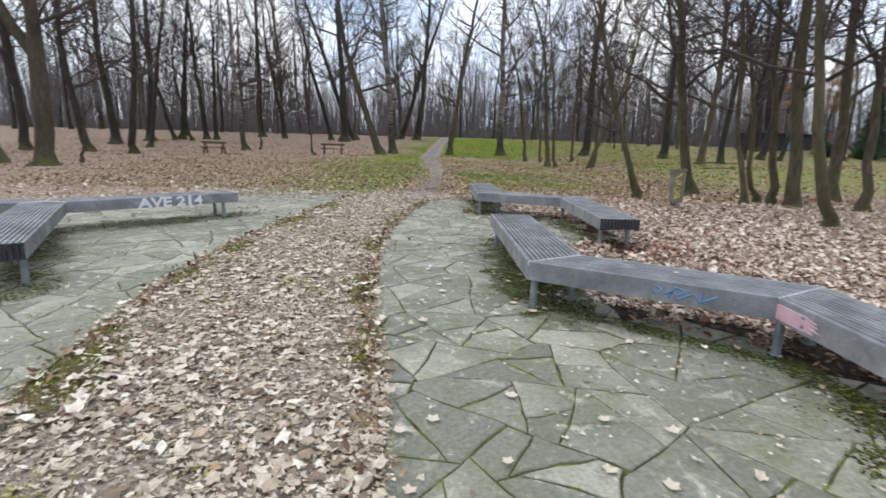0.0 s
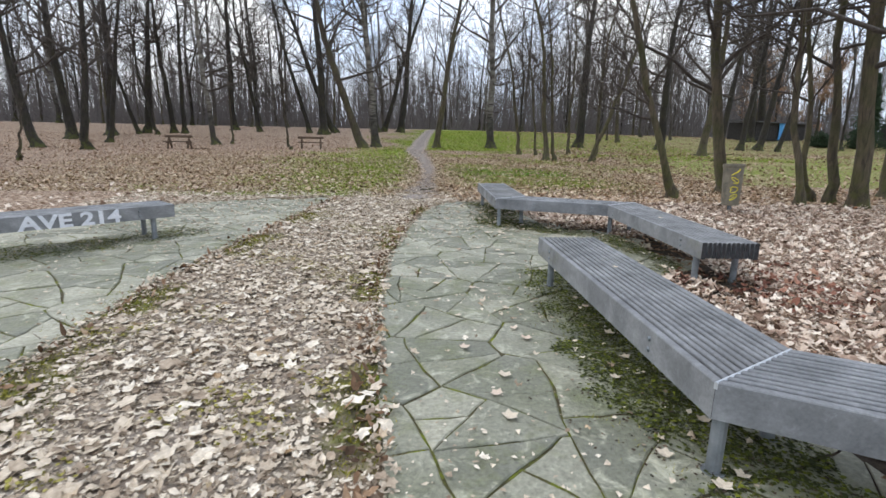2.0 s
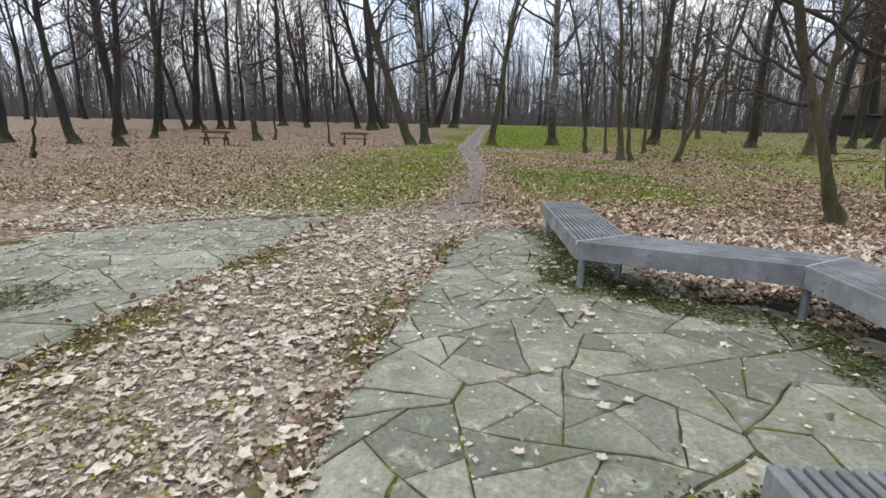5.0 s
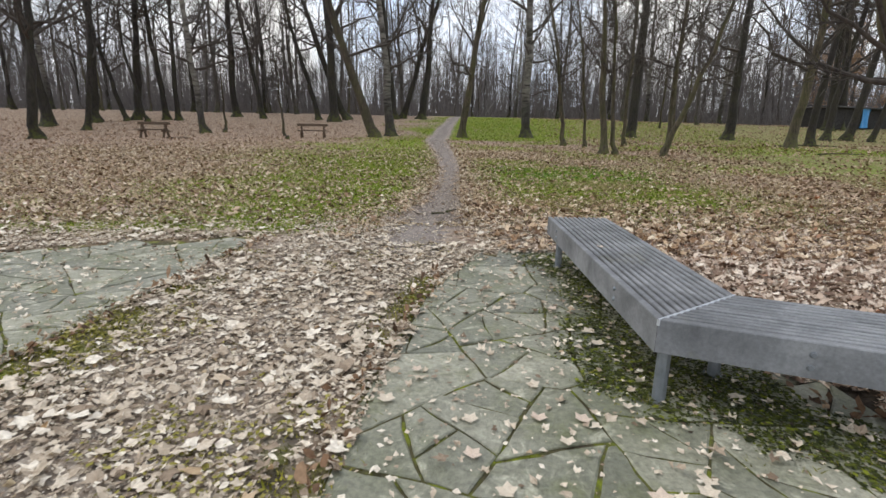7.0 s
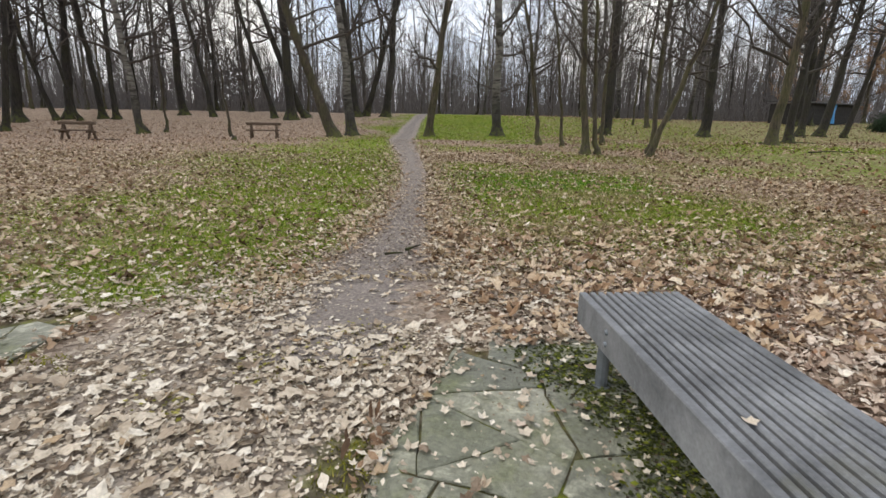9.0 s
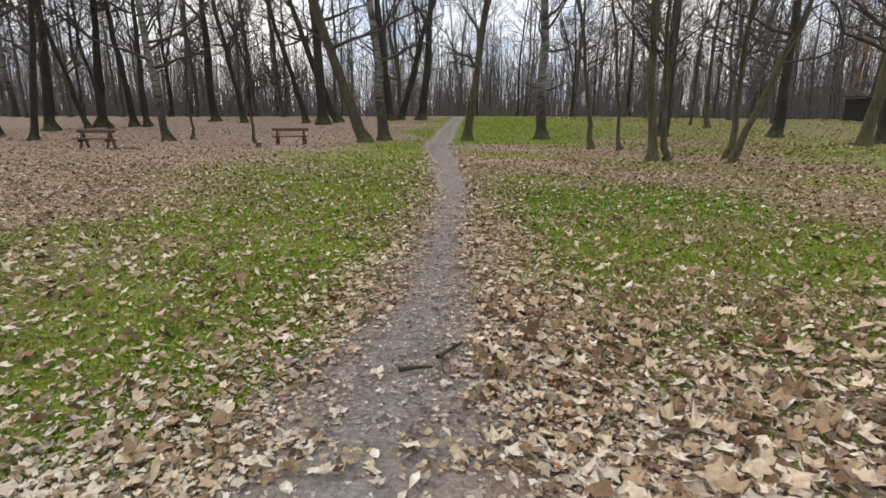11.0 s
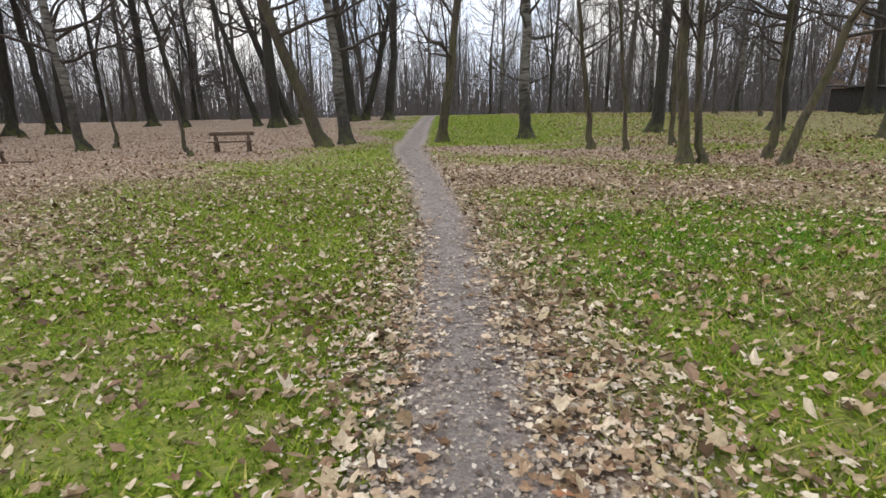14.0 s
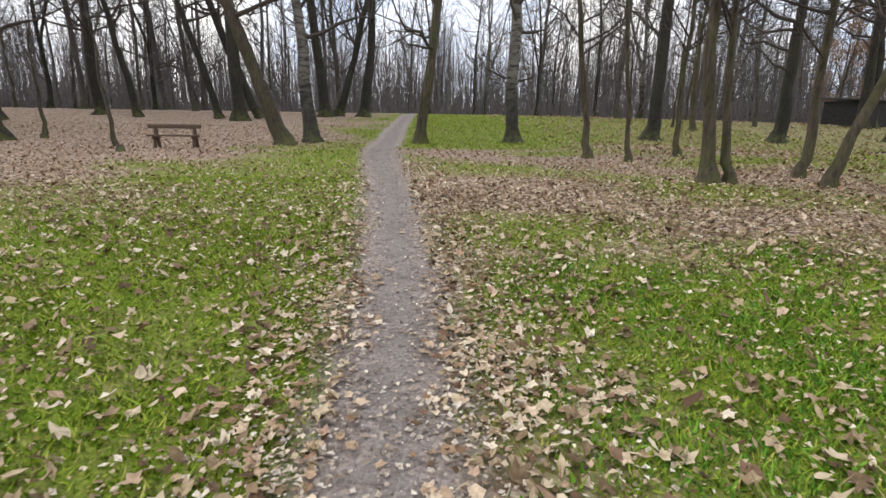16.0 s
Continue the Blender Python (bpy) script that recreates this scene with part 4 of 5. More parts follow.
def star_bench():
    bench = thing("bench", 0, 0, 0, "three-armed grey plank bench with white graffiti", "bench", "grey plank benches")
    hub = Vector((-5.22, 0.44))
    tips = [Vector((-3.57, -2.67)), Vector((-3.17, 2.3)), Vector((-8.38, 0.08))]
    ways = [(t - hub).normalized() for t in tips]
    for i, (t, d) in enumerate(zip(tips, ways)):
        side = Vector((-d.y, d.x))
        pitch = WIDE / COUNT
        left, right = ways[(i + 1) % 3], ways[(i + 2) % 3]
        for k in range(COUNT):
            o0 = -WIDE / 2 + k * pitch + 0.006
            o1 = o0 + pitch - 0.012
            near = []
            for o in (o0, o1):
                other = left if (o0 + o1) > 0 else right
                cut = (d + other).normalized()
                q = cross_point(hub + side * o, d, hub, cut)
                near.append(q + d * 0.001)
            far = [t + side * o for o in (o0, o1)]
            part("plank", plank_bm(near[0], near[1], far[0], far[1], HIGH - DEEP, HIGH), PLANK, bench)
        cut = (d + left).normalized()
        edge = cross_point(hub + side * (WIDE / 2 + 0.004), d, hub, cut)
        strip(bench, hub, edge)
        for f in (-0.2, 0.2):
            q = t - d * 0.25 + side * f
            bench_leg(bench, q.x, q.y)
            bench_bolts(bench, t - d * 0.42, d, side * (1 if f > 0 else -1))
    bench_leg(bench, hub.x, hub.y)
    return bench, hub, tips, ways


star, hub, tips, ways = star_bench()


def lettering(text, size, mat, parent, m, label):
    cu = bpy.data.curves.new("lettering", "FONT")
    cu.body, cu.size, cu.extrude, cu.offset = text, size, 0.0012, 0.007
    tmp = new("lettering_curve", cu)
    me = bpy.data.meshes.new_from_object(tmp.evaluated_get(bpy.context.evaluated_depsgraph_get()))
    bpy.data.objects.remove(tmp)
    me.materials.clear()
    me.materials.append(mat)
    ob = part("graffiti", me, mat, parent, label)
    ob.matrix_world = m
    return ob


def wall_pose(p, d, z):
    """Stands lettering upright on a side that runs along d, facing to the right of d."""
    ang = math.degrees(math.atan2(d.y, d.x))
    return pose(p.x, p.y, z, 90, 0, ang)


d = ways[1]
out = Vector((d.y, -d.x))
lettering("AVE 214", 0.215, PAINT_WHITE, star, wall_pose(tips[1] - d * 1.62 + out * (WIDE / 2 + 0.002), d, HIGH - 0.158) @ Matrix.Diagonal((1.3, 1, 1, 1)), "white sprayed letters AVE 214")


def scribble(parent, origin, d, z0, strokes, r, mat, label):
    """Sprayed line on an upright side; strokes are runs of (along, up)."""
    for run in strokes:
        P = np.array([[origin.x + d.x * u, origin.y + d.y * u, z0 + w] for u, w in run])
        part("graffiti", mesh_of("graffiti", *tubes(P[None], np.full((1, len(P)), r), 5), mat), None, parent, label)


p0, p1 = Vector((1.535, -2.9)), Vector((3.08, -3.9))
d = (p1 - p0).normalized()
out = Vector((d.y, -d.x))
q = p0 + out * (WIDE / 2 + 0.005)
wave = [(0.95 + 0.05 * i, 0.05 + 0.035 * math.sin(i * 2.1)) for i in range(8)]
scribble(near_bench, q, d, HIGH - DEEP + 0.02, [wave, [(0.98, 0.02), (1.02, 0.11), (1.1, 0.09), (1.04, 0.05)], [(1.2, 0.03), (1.2, 0.1)], [(0.84, 0.09), (0.88, 0.04), (0.93, 0.08), (0.88, 0.1)]], 0.0095, PAINT_BLUE, "blue sprayed scribble")
p0, p1 = Vector((3.08, -3.9)), Vector((2.93, -6.75))
d = (p1 - p0).normalized()
out = Vector((d.y, -d.x))
q = p0 + out * (WIDE / 2 + 0.003)
rows = [[(0.03 + 0.02 * (i % 3), 0.012 + 0.0075 * i), (0.5 + 0.014 * ((i * 5) % 7) - 0.01 * abs(i - 6), 0.012 + 0.0075 * i)] for i in range(14)]
scribble(near_bench, q, d, HIGH - DEEP + 0.01, rows, 0.0075, PAINT_PINK, "pale pink sprayed patch")


# ---- litter bin ----
def litter_bin(x, y):
    b = thing("litter_bin", x, y, gz(x, y), "grey-brown litter bin with yellow graffiti on a post", "litter bin", turn=35)
    b.matrix_world = Matrix.Translation((x, y, gz(x, y))) @ Matrix.Rotation(radians(-1.5), 4, Vector((0.63, 0.77, 0))) @ pose(0, 0, 0, 0, 0, 35) @ Matrix.Diagonal((0.85, 0.85, 1, 1))
    part("post", rod_bm((0, 0, -0.05), (0, 0, 0.3), 0.05, sides=10), STEEL, b)
    bm = bmesh.new()
    rings = []
    for z, r in ((0.16, 0.15), (0.17, 0.185), (0.6, 0.205), (0.9, 0.215), (0.93, 0.235), (0.97, 0.235), (0.97, 0.185), (0.6, 0.17)):
        rings.append([bm.verts.new((r * math.cos(i * math.pi / 8), r * math.sin(i * math.pi / 8), z)) for i in range(16)])
    for u, v in zip(rings, rings[1:]):
        for i in range(16):
            bm.faces.new((u[i], u[(i + 1) % 16], v[(i + 1) % 16], v[i]))
    bm.faces.new(rings[0][::-1])
    bm.faces.new(rings[-1])
    part("body", bm, BIN_CONCRETE, b)
    for zc in (0.82, 0.66, 0.48, 0.33):
        run = []
        for i in range(9):
            a = math.radians(190 + 52 * (0.5 + 0.45 * math.sin(i * 0.95 + zc * 9)))
            z = zc + 0.06 * math.cos(i * 0.8 + zc * 23)
            rr = 0.185 + (z - 0.17) * 0.042 + 0.004
            run.append((rr * math.cos(a), rr * math.sin(a), z))
        P = np.array(run)
        strokes = [tubes(P[None, i : i + 2], np.full((1, 2), 0.009), 5) for i in range(8)]
        part("graffiti", mesh_of("graffiti", *joined(strokes), PAINT_YELLOW), None, b, "yellow sprayed scrawl")


litter_bin(6.6, 4.55)


# ---- old wooden benches ----
def rustic_bench(x, y, turn):
    b = thing("wooden_bench", x, y, gz(x, y), "old brown wooden bench with thick top rail", "bench", "old wooden benches", turn)
    for s in (-0.62, 0.62):
        part("leg", rod_bm((s, -0.24, -0.06), (s, 0.02, 0.75), 0.06, 0.05, 8), OLD_WOOD, b)
        part("leg", rod_bm((s, 0.26, -0.06), (s, 0.0, 0.75), 0.06, 0.05, 8), OLD_WOOD, b)
        part("bracket", box_bm((s - 0.04, -0.3, 0.3), (s + 0.04, 0.28, 0.39), 0.01), OLD_WOOD, b)
    part("seat", box_bm((-0.82, -0.36, 0.395), (0.82, -0.06, 0.45), 0.01), OLD_WOOD, b)
    part("top_rail", box_bm((-0.85, -0.07, 0.66), (0.85, 0.09, 0.80), 0.025), OLD_WOOD, b)


rustic_bench(-5.75, 30.3, 3)
rustic_bench(-13.2, 27.6, -8)
board = tagged(part("fallen_board", box_bm((-0.55, -0.12, 0), (0.55, 0.12, 0.06), 0.01), OLD_WOOD), "dark weathered board lying on leaves", "board")
board.matrix_world = pose(-12.0, 27.4, gz(-12.0, 27.4) - 0.005, 0, 0, 12)


# ---- sheds and far house ----
def shed(x, y, w, dpt, h, turn, label, tarp=False, posts=0):
    s = thing("shed", x, y, gz(x, y) - 0.1, label, "shed", turn=turn)
    wall = part("wall", box_bm((-w / 2, -dpt / 2, 0), (w / 2, dpt / 2, h), 0.02), SHED_WOOD, s)
    nb = int(w / 0.22)
    for i in range(nb):
        u = -w / 2 + (i + 0.5) * w / nb
        part("board", box_bm((u - 0.1, -dpt / 2 - 0.03, 0.05), (u + 0.1, -dpt / 2 - 0.002, h - 0.05), 0.006), SHED_WOOD, wall)
    bm = box_bm((-w / 2 - 0.3, -dpt / 2 - 0.4, h + 0.002), (w / 2 + 0.3, dpt / 2 + 0.3, h + 0.14), 0.03)
    for v in bm.verts:
        v.co.z += (v.co.y + dpt / 2) * 0.06
    part("roof", bm, ROOF_FELT, s, "grey felt roof")
    if tarp:
        bm = bmesh.new()
        bmesh.ops.create_grid(bm, x_segments=8, y_segments=8, size=0.5)
        for v in bm.verts:
            u, k = v.co.x, v.co.y
            v.co = Vector((0.0 + u * 1.2, -dpt / 2 - 0.12 - 0.06 * math.sin(u * 9 + k * 4), h * 0.55 + k * h * 0.95))
        ex = bmesh.ops.extrude_face_region(bm, geom=bm.faces[:])
        bmesh.ops.translate(bm, vec=(0, 0.02, 0), verts=[g for g in ex["geom"] if isinstance(g, bmesh.types.BMVert)])
        part("tarpaulin", bm, TARP_BLUE, s, "bright blue hanging tarpaulin")
    for i in range(posts):
        u = -w / 2 + w * (i + 0.5) / posts
        part("post", box_bm((u - 0.07, -dpt / 2 - 1.0, 0), (u + 0.07, -dpt / 2 - 0.86, h), 0.01), RENDER_WALL, s, "pale porch post")


shed(40.7, 48.2, 9.0, 3.0, 1.85, 22, "low dark boarded shed with blue tarpaulin", True)
shed(53.0, 43.5, 8.0, 3.5, 2.3, 35, "dark wooden shed with pale porch posts", False, 4)


# ---- evergreen and beech ----
def needle_tree(x, y, h, seed):
    rng = np.random.default_rng(seed)
    t = thing("spruce", x, y, gz(x, y), "dark green spruce beside the shed", "tree")
    z = np.linspace(0, h, 8)
    P = np.stack([np.zeros(8), np.zeros(8), z - 0.1], -1)
    part("trunk", mesh_of("trunk", *tubes(P[None], (0.16 * (1 - z / h * 0.9))[None], 8), BARK_DARK, True), None, t)
    N = 3600
    q = rng.uniform(0.06, 1, N) ** 0.8
    a = rng.uniform(0, 6.28, N)
    rr = (1 - q) * h * 0.26 * rng.uniform(0.15, 1.05, N) * (0.8 + 0.2 * np.sin(q * 60))
    st = np.stack([np.cos(a) * rr, np.sin(a) * rr, q * h - rr * 0.25], -1)
    hd = np.stack([np.cos(a), np.sin(a), rng.uniform(-0.7, 0.1, N)], -1)
    part("crown", mesh_of("crown", *tubes(*limbs(rng, st, hd, rng.uniform(0.2, 0.5, N), np.full(N, 0.045), 3, -0.1, 0.1, 0.1), 4), NEEDLES), None, t, "dense dark needles")


needle_tree(46.5, 42.0, 7.0, 5)
needle_tree(50.5, 41.0, 5.0, 6)


def leafy_beech(x, y, h, seed):
    rng = np.random.default_rng(seed)
    t = thing("beech_tree", x, y, gz(x, y), "beech still holding dry copper-brown leaves", "tree")
    tr, cr = grow(seed, 0.2, h, (0.02, 0.0), 1, 0.15, nb=22, ns=5, nt=4, spread=0.42)
    part("trunk", mesh_of("trunk", *tr, BARK_OAK, True), None, t)
    crown = part("crown", mesh_of("crown", *cr, TWIG, True), None, t)
    V = cr[0]
    pick = V[rng.integers(len(V) // 4, len(V), 9000)] + rng.normal(0, 0.12, (9000, 3))
    u = rng.normal(0, 1, (9000, 3))
    w = rng.normal(0, 1, (9000, 3))
    u /= np.linalg.norm(u, axis=1)[:, None]
    w /= np.linalg.norm(w, axis=1)[:, None]
    Vs = np.stack([pick, pick + u * 0.07 + w * 0.04, pick + u * 0.15, pick + u * 0.07 - w * 0.04], 1).reshape(-1, 3)
    part("foliage", mesh_of("foliage", Vs, np.arange(36000).reshape(-1, 4), LEAF_BEECH), None, crown, "dry copper-brown leaves")


leafy_beech(44.5, 55.0, 10.0, 8)
leafy_beech(50.5, 52.5, 9.0, 9)


def evergreen_bush(x, y, w, h, seed):
    rng = np.random.default_rng(seed)
    t = thing("evergreen_bush", x, y, gz(x, y), "low dark green evergreen bush beside the shed", "bush", "evergreen bushes")
    N = 260
    hd = directions(rng, np.tile(np.array([[0, 0, 1.0]]), (N, 1)), 5, 80)
    P, R = limbs(rng, np.tile(np.array([[0, 0, -0.05]]), (N, 1)), hd * np.array([w, w, h]), rng.uniform(0.5, 1.0, N), np.full(N, 0.014), 5, 0.0, 0.06)
    part("branches", mesh_of("branches", *tubes(P, R, 3), TWIG, True), None, t)
    own, at = rng.integers(0, N, 2600), rng.integers(2, 5, 2600)
    st = P[own, at] + rng.normal(0, 0.1, (2600, 3))
    st[:, 2] = np.maximum(st[:, 2], 0.03)
    needles = limbs(rng, st, directions(rng, hd[own], 10, 80), rng.uniform(0.1, 0.28, 2600), np.full(2600, 0.028), 2, 0.0, 0.1, 0.15)
    part("foliage", mesh_of("foliage", *tubes(*needles, 3), NEEDLES), None, t, "dense dark green needles")


evergreen_bush(40.6, 40.6, 1.5, 1.5, 61)
evergreen_bush(43.6, 39.2, 1.9, 1.9, 62)
evergreen_bush(46.6, 38.0, 1.8, 2.2, 63)


# ---- fallen leaves, grass, twigs ----
def leaf_shape(rim):
    """A curled leaf about 1 long, from the angles and radii of its rim: centre, then the rim."""
    pts = [(0, 0, 0.0)]
    for i, (deg, r) in enumerate(rim):
        a = math.radians(deg)
        u, v = r * math.cos(a), r * math.sin(a)
        pts.append((u, v, 0.28 * abs(u) + 0.12 * v * v + (0.05 if i % 2 else -0.02)))
    n = len(rim)
    return np.array(pts), [(0, 1 + i, 1 + (i + 1) % n) for i in range(n)]


LEAF_A = leaf_shape(((-90, 0.18), (-42, 0.42), (-10, 0.33), (24, 0.5), (56, 0.35), (90, 0.54), (124, 0.35), (156, 0.5), (190, 0.33), (222, 0.42)))
LEAF_B = leaf_shape(((-90, 0.5), (-32, 0.3), (28, 0.3), (90, 0.52), (152, 0.3), (212, 0.3)))
CRUMB = np.array([(-0.5, -0.1, 0.0), (0.05, -0.34, 0.1), (0.5, 0.08, -0.02), (-0.06, 0.36, 0.12)]), [(0, 1, 2), (0, 2, 3)]


def scatter(name, label, x, y, size, mat, shape, seed, lift=0.008, tilt=0.35, category="leaves", flat=1.0):
    rng = np.random.default_rng(seed)
    V0, F0 = shape
    N, k = len(x), len(V0)
    s = size[0] + (size[1] - size[0]) * rng.uniform(0, 1, N) ** 1.5
    a = rng.uniform(0, 2 * np.pi, N)
    curl = rng.uniform(-1.2, 2.6, N) * flat
    V = np.tile(V0[None], (N, 1, 1)) * s[:, None, None]
    V[:, :, 2] = V[:, :, 2] * curl[:, None] + rng.normal(0, 0.05, (N, k)) * s[:, None] * flat
    V[:, :, :2] *= np.clip(rng.normal(1, 0.16, (N, k, 1)), 0.55, 1.3)
    V[:, :, 0] *= rng.uniform(0.65, 1.0, N)[:, None]
    tx, ty = rng.normal(0, tilt, N), rng.normal(0, tilt, N)
    V[:, :, 2] += V[:, :, 0] * tx[:, None] + V[:, :, 1] * ty[:, None]
    V[:, :, 2] -= V[:, :, 2].min(1)[:, None] * 0.7
    c, sn = np.cos(a)[:, None], np.sin(a)[:, None]
    X = V[:, :, 0] * c - V[:, :, 1] * sn + x[:, None]
    Y = V[:, :, 0] * sn + V[:, :, 1] * c + y[:, None]
    Z = V[:, :, 2] + (land(x, y) + lift * rng.uniform(0.2, 2.0, N))[:, None]
    F = (np.array(F0)[None] + (np.arange(N) * k)[:, None, None]).reshape(-1, 3)
    me = mesh_of(name, np.stack([X, Y, Z], -1).reshape(-1, 3), F, mat)
    return tagged(new(name, me), label, category, kind="stuff")


def strewn(rng, n, x0, x1, y0, y1, density):
    x, y = rng.uniform(x0, x1, n), rng.uniform(y0, y1, n)
    keep = rng.uniform(0, 1, n) < density(x, y)
    return x[keep], y[keep]


def build_leaves():
    rng = np.random.default_rng(31)

    def paved(x, y):
        return on_left_paving(x, y) | on_right_paving(x, y)

    def in_path(x, y):
        return (x > np.interp(y, PATH_Y, PATH_L)) & (x < np.interp(y, PATH_Y, PATH_R)) & (y > 7.5)

    def band(x, y):
        l, r = np.interp(y, EDGE_Y, EDGE_L), np.interp(y, KERB_Y, KERB_R)
        inside = (x > l - 0.05) & (x < r + 0.05) & (y < 9.4)
        far = (y > 5.0) & (y < 9.4) & (x > -6) & (x < 2.2) & ~paved(x, y)
        bare = (np.exp(-(((x - r + 0.12) / 0.2) ** 2)) + np.exp(-(((x - l - 0.18) / 0.26) ** 2))) * (smooth_noise(x, y, 0.35, 7) + 0.5 * smooth_noise(x, y, 0.09, 3) > 0.0)
        patch = np.clip(0.95 + 0.5 * smooth_noise(x, y, 0.45, 1), 0.45, 1) * (1 - 0.82 * np.clip(bare, 0, 1))
        return np.where(inside | far, patch, 0) * np.clip((8.7 - y + 0.5 * smooth_noise(x, y, 0.7)) / 2.4, 0, 1) * np.where(in_path(x, y) | (in_path(x, y + 1.5) & (y > 6.3)), 0.2, 1) * np.where((y > 6.9) & (x < -1.0), 0.5, 1)

    x, y = strewn(rng, 330000, -4.5, 2.2, -8, 9, band)
    scatter("leaf_debris", "fine leaf crumbs between the paved areas", x, y, (0.012, 0.045), LEAF_STRAW, CRUMB, 11, 0.007, 0.25)
    x, y = strewn(rng, 60000, -6, 2.2, -9, 9, band)
    scatter("leaf_debris", "pale crumbled leaves between the paved areas", x, y, (0.025, 0.085), LEAF_PALE, LEAF_B, 12, 0.012, 0.18, flat=0.8)
    whole = lambda x, y: band(x, y) * np.clip(0.55 + 0.55 * smooth_noise(x, y, 0.5, 6) + 0.3 * smooth_noise(x, y, 0.12, 2), 0.12, 1)
    x, y = strewn(rng, 44000, -6, 2.2, -9, 9, whole)
    scatter("fallen_leaves", "thick layer of pale dry maple leaves", x, y, (0.045, 0.13), LEAF_PALE, LEAF_A, 1, 0.018, 0.13, flat=0.7)

    def litter(x, y):
        g, dry, _ = zones(x, y)
        r = (x > 1.3) & ~on_right_paving(x, y) & (y < 11)
        back = (bench_gap(x, y) > 0.3) | (smooth_noise(x, y, 0.2, 3) > 0.35)
        return np.where(r & back, np.clip(1.25 - (x - 4) / 10, 0.4, 1) * np.clip((10.2 - y + smooth_noise(x, y, 1.1)) / 2.6, 0, 1) * np.where(y > 7.2, 0.55 + 0.35 * smooth_noise(x, y, 0.5, 9), 1), 0)

    x, y = strewn(rng, 150000, 1.3, 9, -6, 11, litter)
    scatter("leaf_debris", "fine brown crumbs under the litter", x, y, (0.02, 0.055), LEAF_PINK, CRUMB, 10, 0.008, 0.35)
    x, y = strewn(rng, 46000, 1.3, 11, -8, 11, litter)
    scatter("leaf_debris", "crumbled brown leaves under the litter", x, y, (0.035, 0.09), LEAF_PINK, LEAF_B, 13, 0.014, 0.4)
    x, y = strewn(rng, 36000, 1.3, 14, -8, 11, litter)
    tan = y > 5.6
    scatter("fallen_leaves", "dense pinkish-brown dry leaf litter", x[~tan], y[~tan], (0.055, 0.14), LEAF_PINK, LEAF_A, 2, 0.024, 0.25)
    scatter("fallen_leaves", "heap of tan dry leaves beside the path", x[tan], y[tan], (0.055, 0.15), LEAF_WARM, LEAF_A, 22, 0.024, 0.25)

    def sparse(x, y):
        g, dry, _ = zones(x, y)
        near = np.clip(1.25 - np.abs(x - 1) / 16, 0.35, 1)
        side = np.exp(-((np.minimum(np.abs(x - np.interp(y, PATH_Y, PATH_L)), np.abs(x - np.interp(y, PATH_Y, PATH_R)))) / 0.7) ** 2)
        v = (0.5 + 0.8 * side * np.clip((17 - y) / 6, 0.2, 1) + 0.7 * (1 - g) + 0.34 * smooth_noise(x, y, 0.6, 3) + 0.2 * smooth_noise(x, y, 0.15, 8)) * near
        return np.where((y > 7.2) & ~in_path(x, y), v, 0)

    x, y = strewn(rng, 120000, -11, 11, 7.2, 20, lambda x, y: sparse(x, y) * (0.6 + 0.4 * smooth_noise(x, y, 0.3, 5)))
    scatter("leaf_debris", "brown leaf crumbs caught in the turf", x, y, (0.018, 0.055), LEAF_FIELD, CRUMB, 19, 0.018, 0.4)
    x, y = strewn(rng, 46000, -13, 13, 7.2, 25, sparse)
    scatter("leaf_debris", "small curled leaves caught in the grass", x, y, (0.03, 0.09), LEAF_FIELD, LEAF_B, 14, 0.02, 0.45)
    x, y = strewn(rng, 20000, -13, 13, 7.2, 21, sparse)
    scatter("fallen_leaves", "scattered beige leaves lying in the grass", x, y, (0.05, 0.13), LEAF_FIELD, LEAF_A, 3, 0.022, 0.25)
    x, y = strewn(rng, 44000, -32, 20, 7.5, 40, lambda x, y: np.where(in_path(x, y), 0, 0.8 - 0.55 * zones(x, y)[0]))
    scatter("fallen_leaves", "brown leaf litter under the trees", x, y, (0.06, 0.13), LEAF_BROWN, CRUMB, 4, 0.02, 0.4)
    x, y = strewn(rng, 30000, 9, 46, 10, 52, lambda x, y: 0.85 - 0.35 * zones(x, y)[0])
    scatter("fallen_leaves", "thin brown leaf litter on the rough grass", x, y, (0.08, 0.17), LEAF_BROWN, CRUMB, 24, 0.025, 0.4)
    x, y = strewn(rng, 9000, -30, -4, -8, 9, lambda x, y: np.where(on_left_paving(x, y) | (x > np.interp(y, EDGE_Y, EDGE_L) - 0.3), 0, 0.8))
    scatter("fallen_leaves", "brown leaf litter behind the benches", x, y, (0.07, 0.14), LEAF_PINK, CRUMB, 9, 0.02, 0.4)

    def on_stone(x, y):
        p = np.where(paved(x, y), 0.1 + 0.09 * smooth_noise(x, y, 0.7, 5) + 0.2 * np.clip((y - 3) / 2, 0, 1), 0)
        behind = on_right_paving(x, y) & (x > np.interp(y, (-4, -2.9, -0.1, 0.4, 3, 6), (3.2, 1.9, 1.95, 2.6, 2.6, 1.6)))
        return np.maximum(p + 0.5 * np.clip((y - 1.2) / 3.5, 0, 1) * on_right_paving(x, y) + 0.6 * np.clip((y - 1.0) / 4, 0, 1) * on_left_paving(x, y), behind * 0.5)

    x, y = strewn(rng, 16000, -9.3, 3.6, -9, 6.6, on_stone)
    scatter("fallen_leaves", "few dry leaves on the flagstones", x, y, (0.03, 0.085), LEAF_PALE, LEAF_A, 5, 0.02, 0.12)
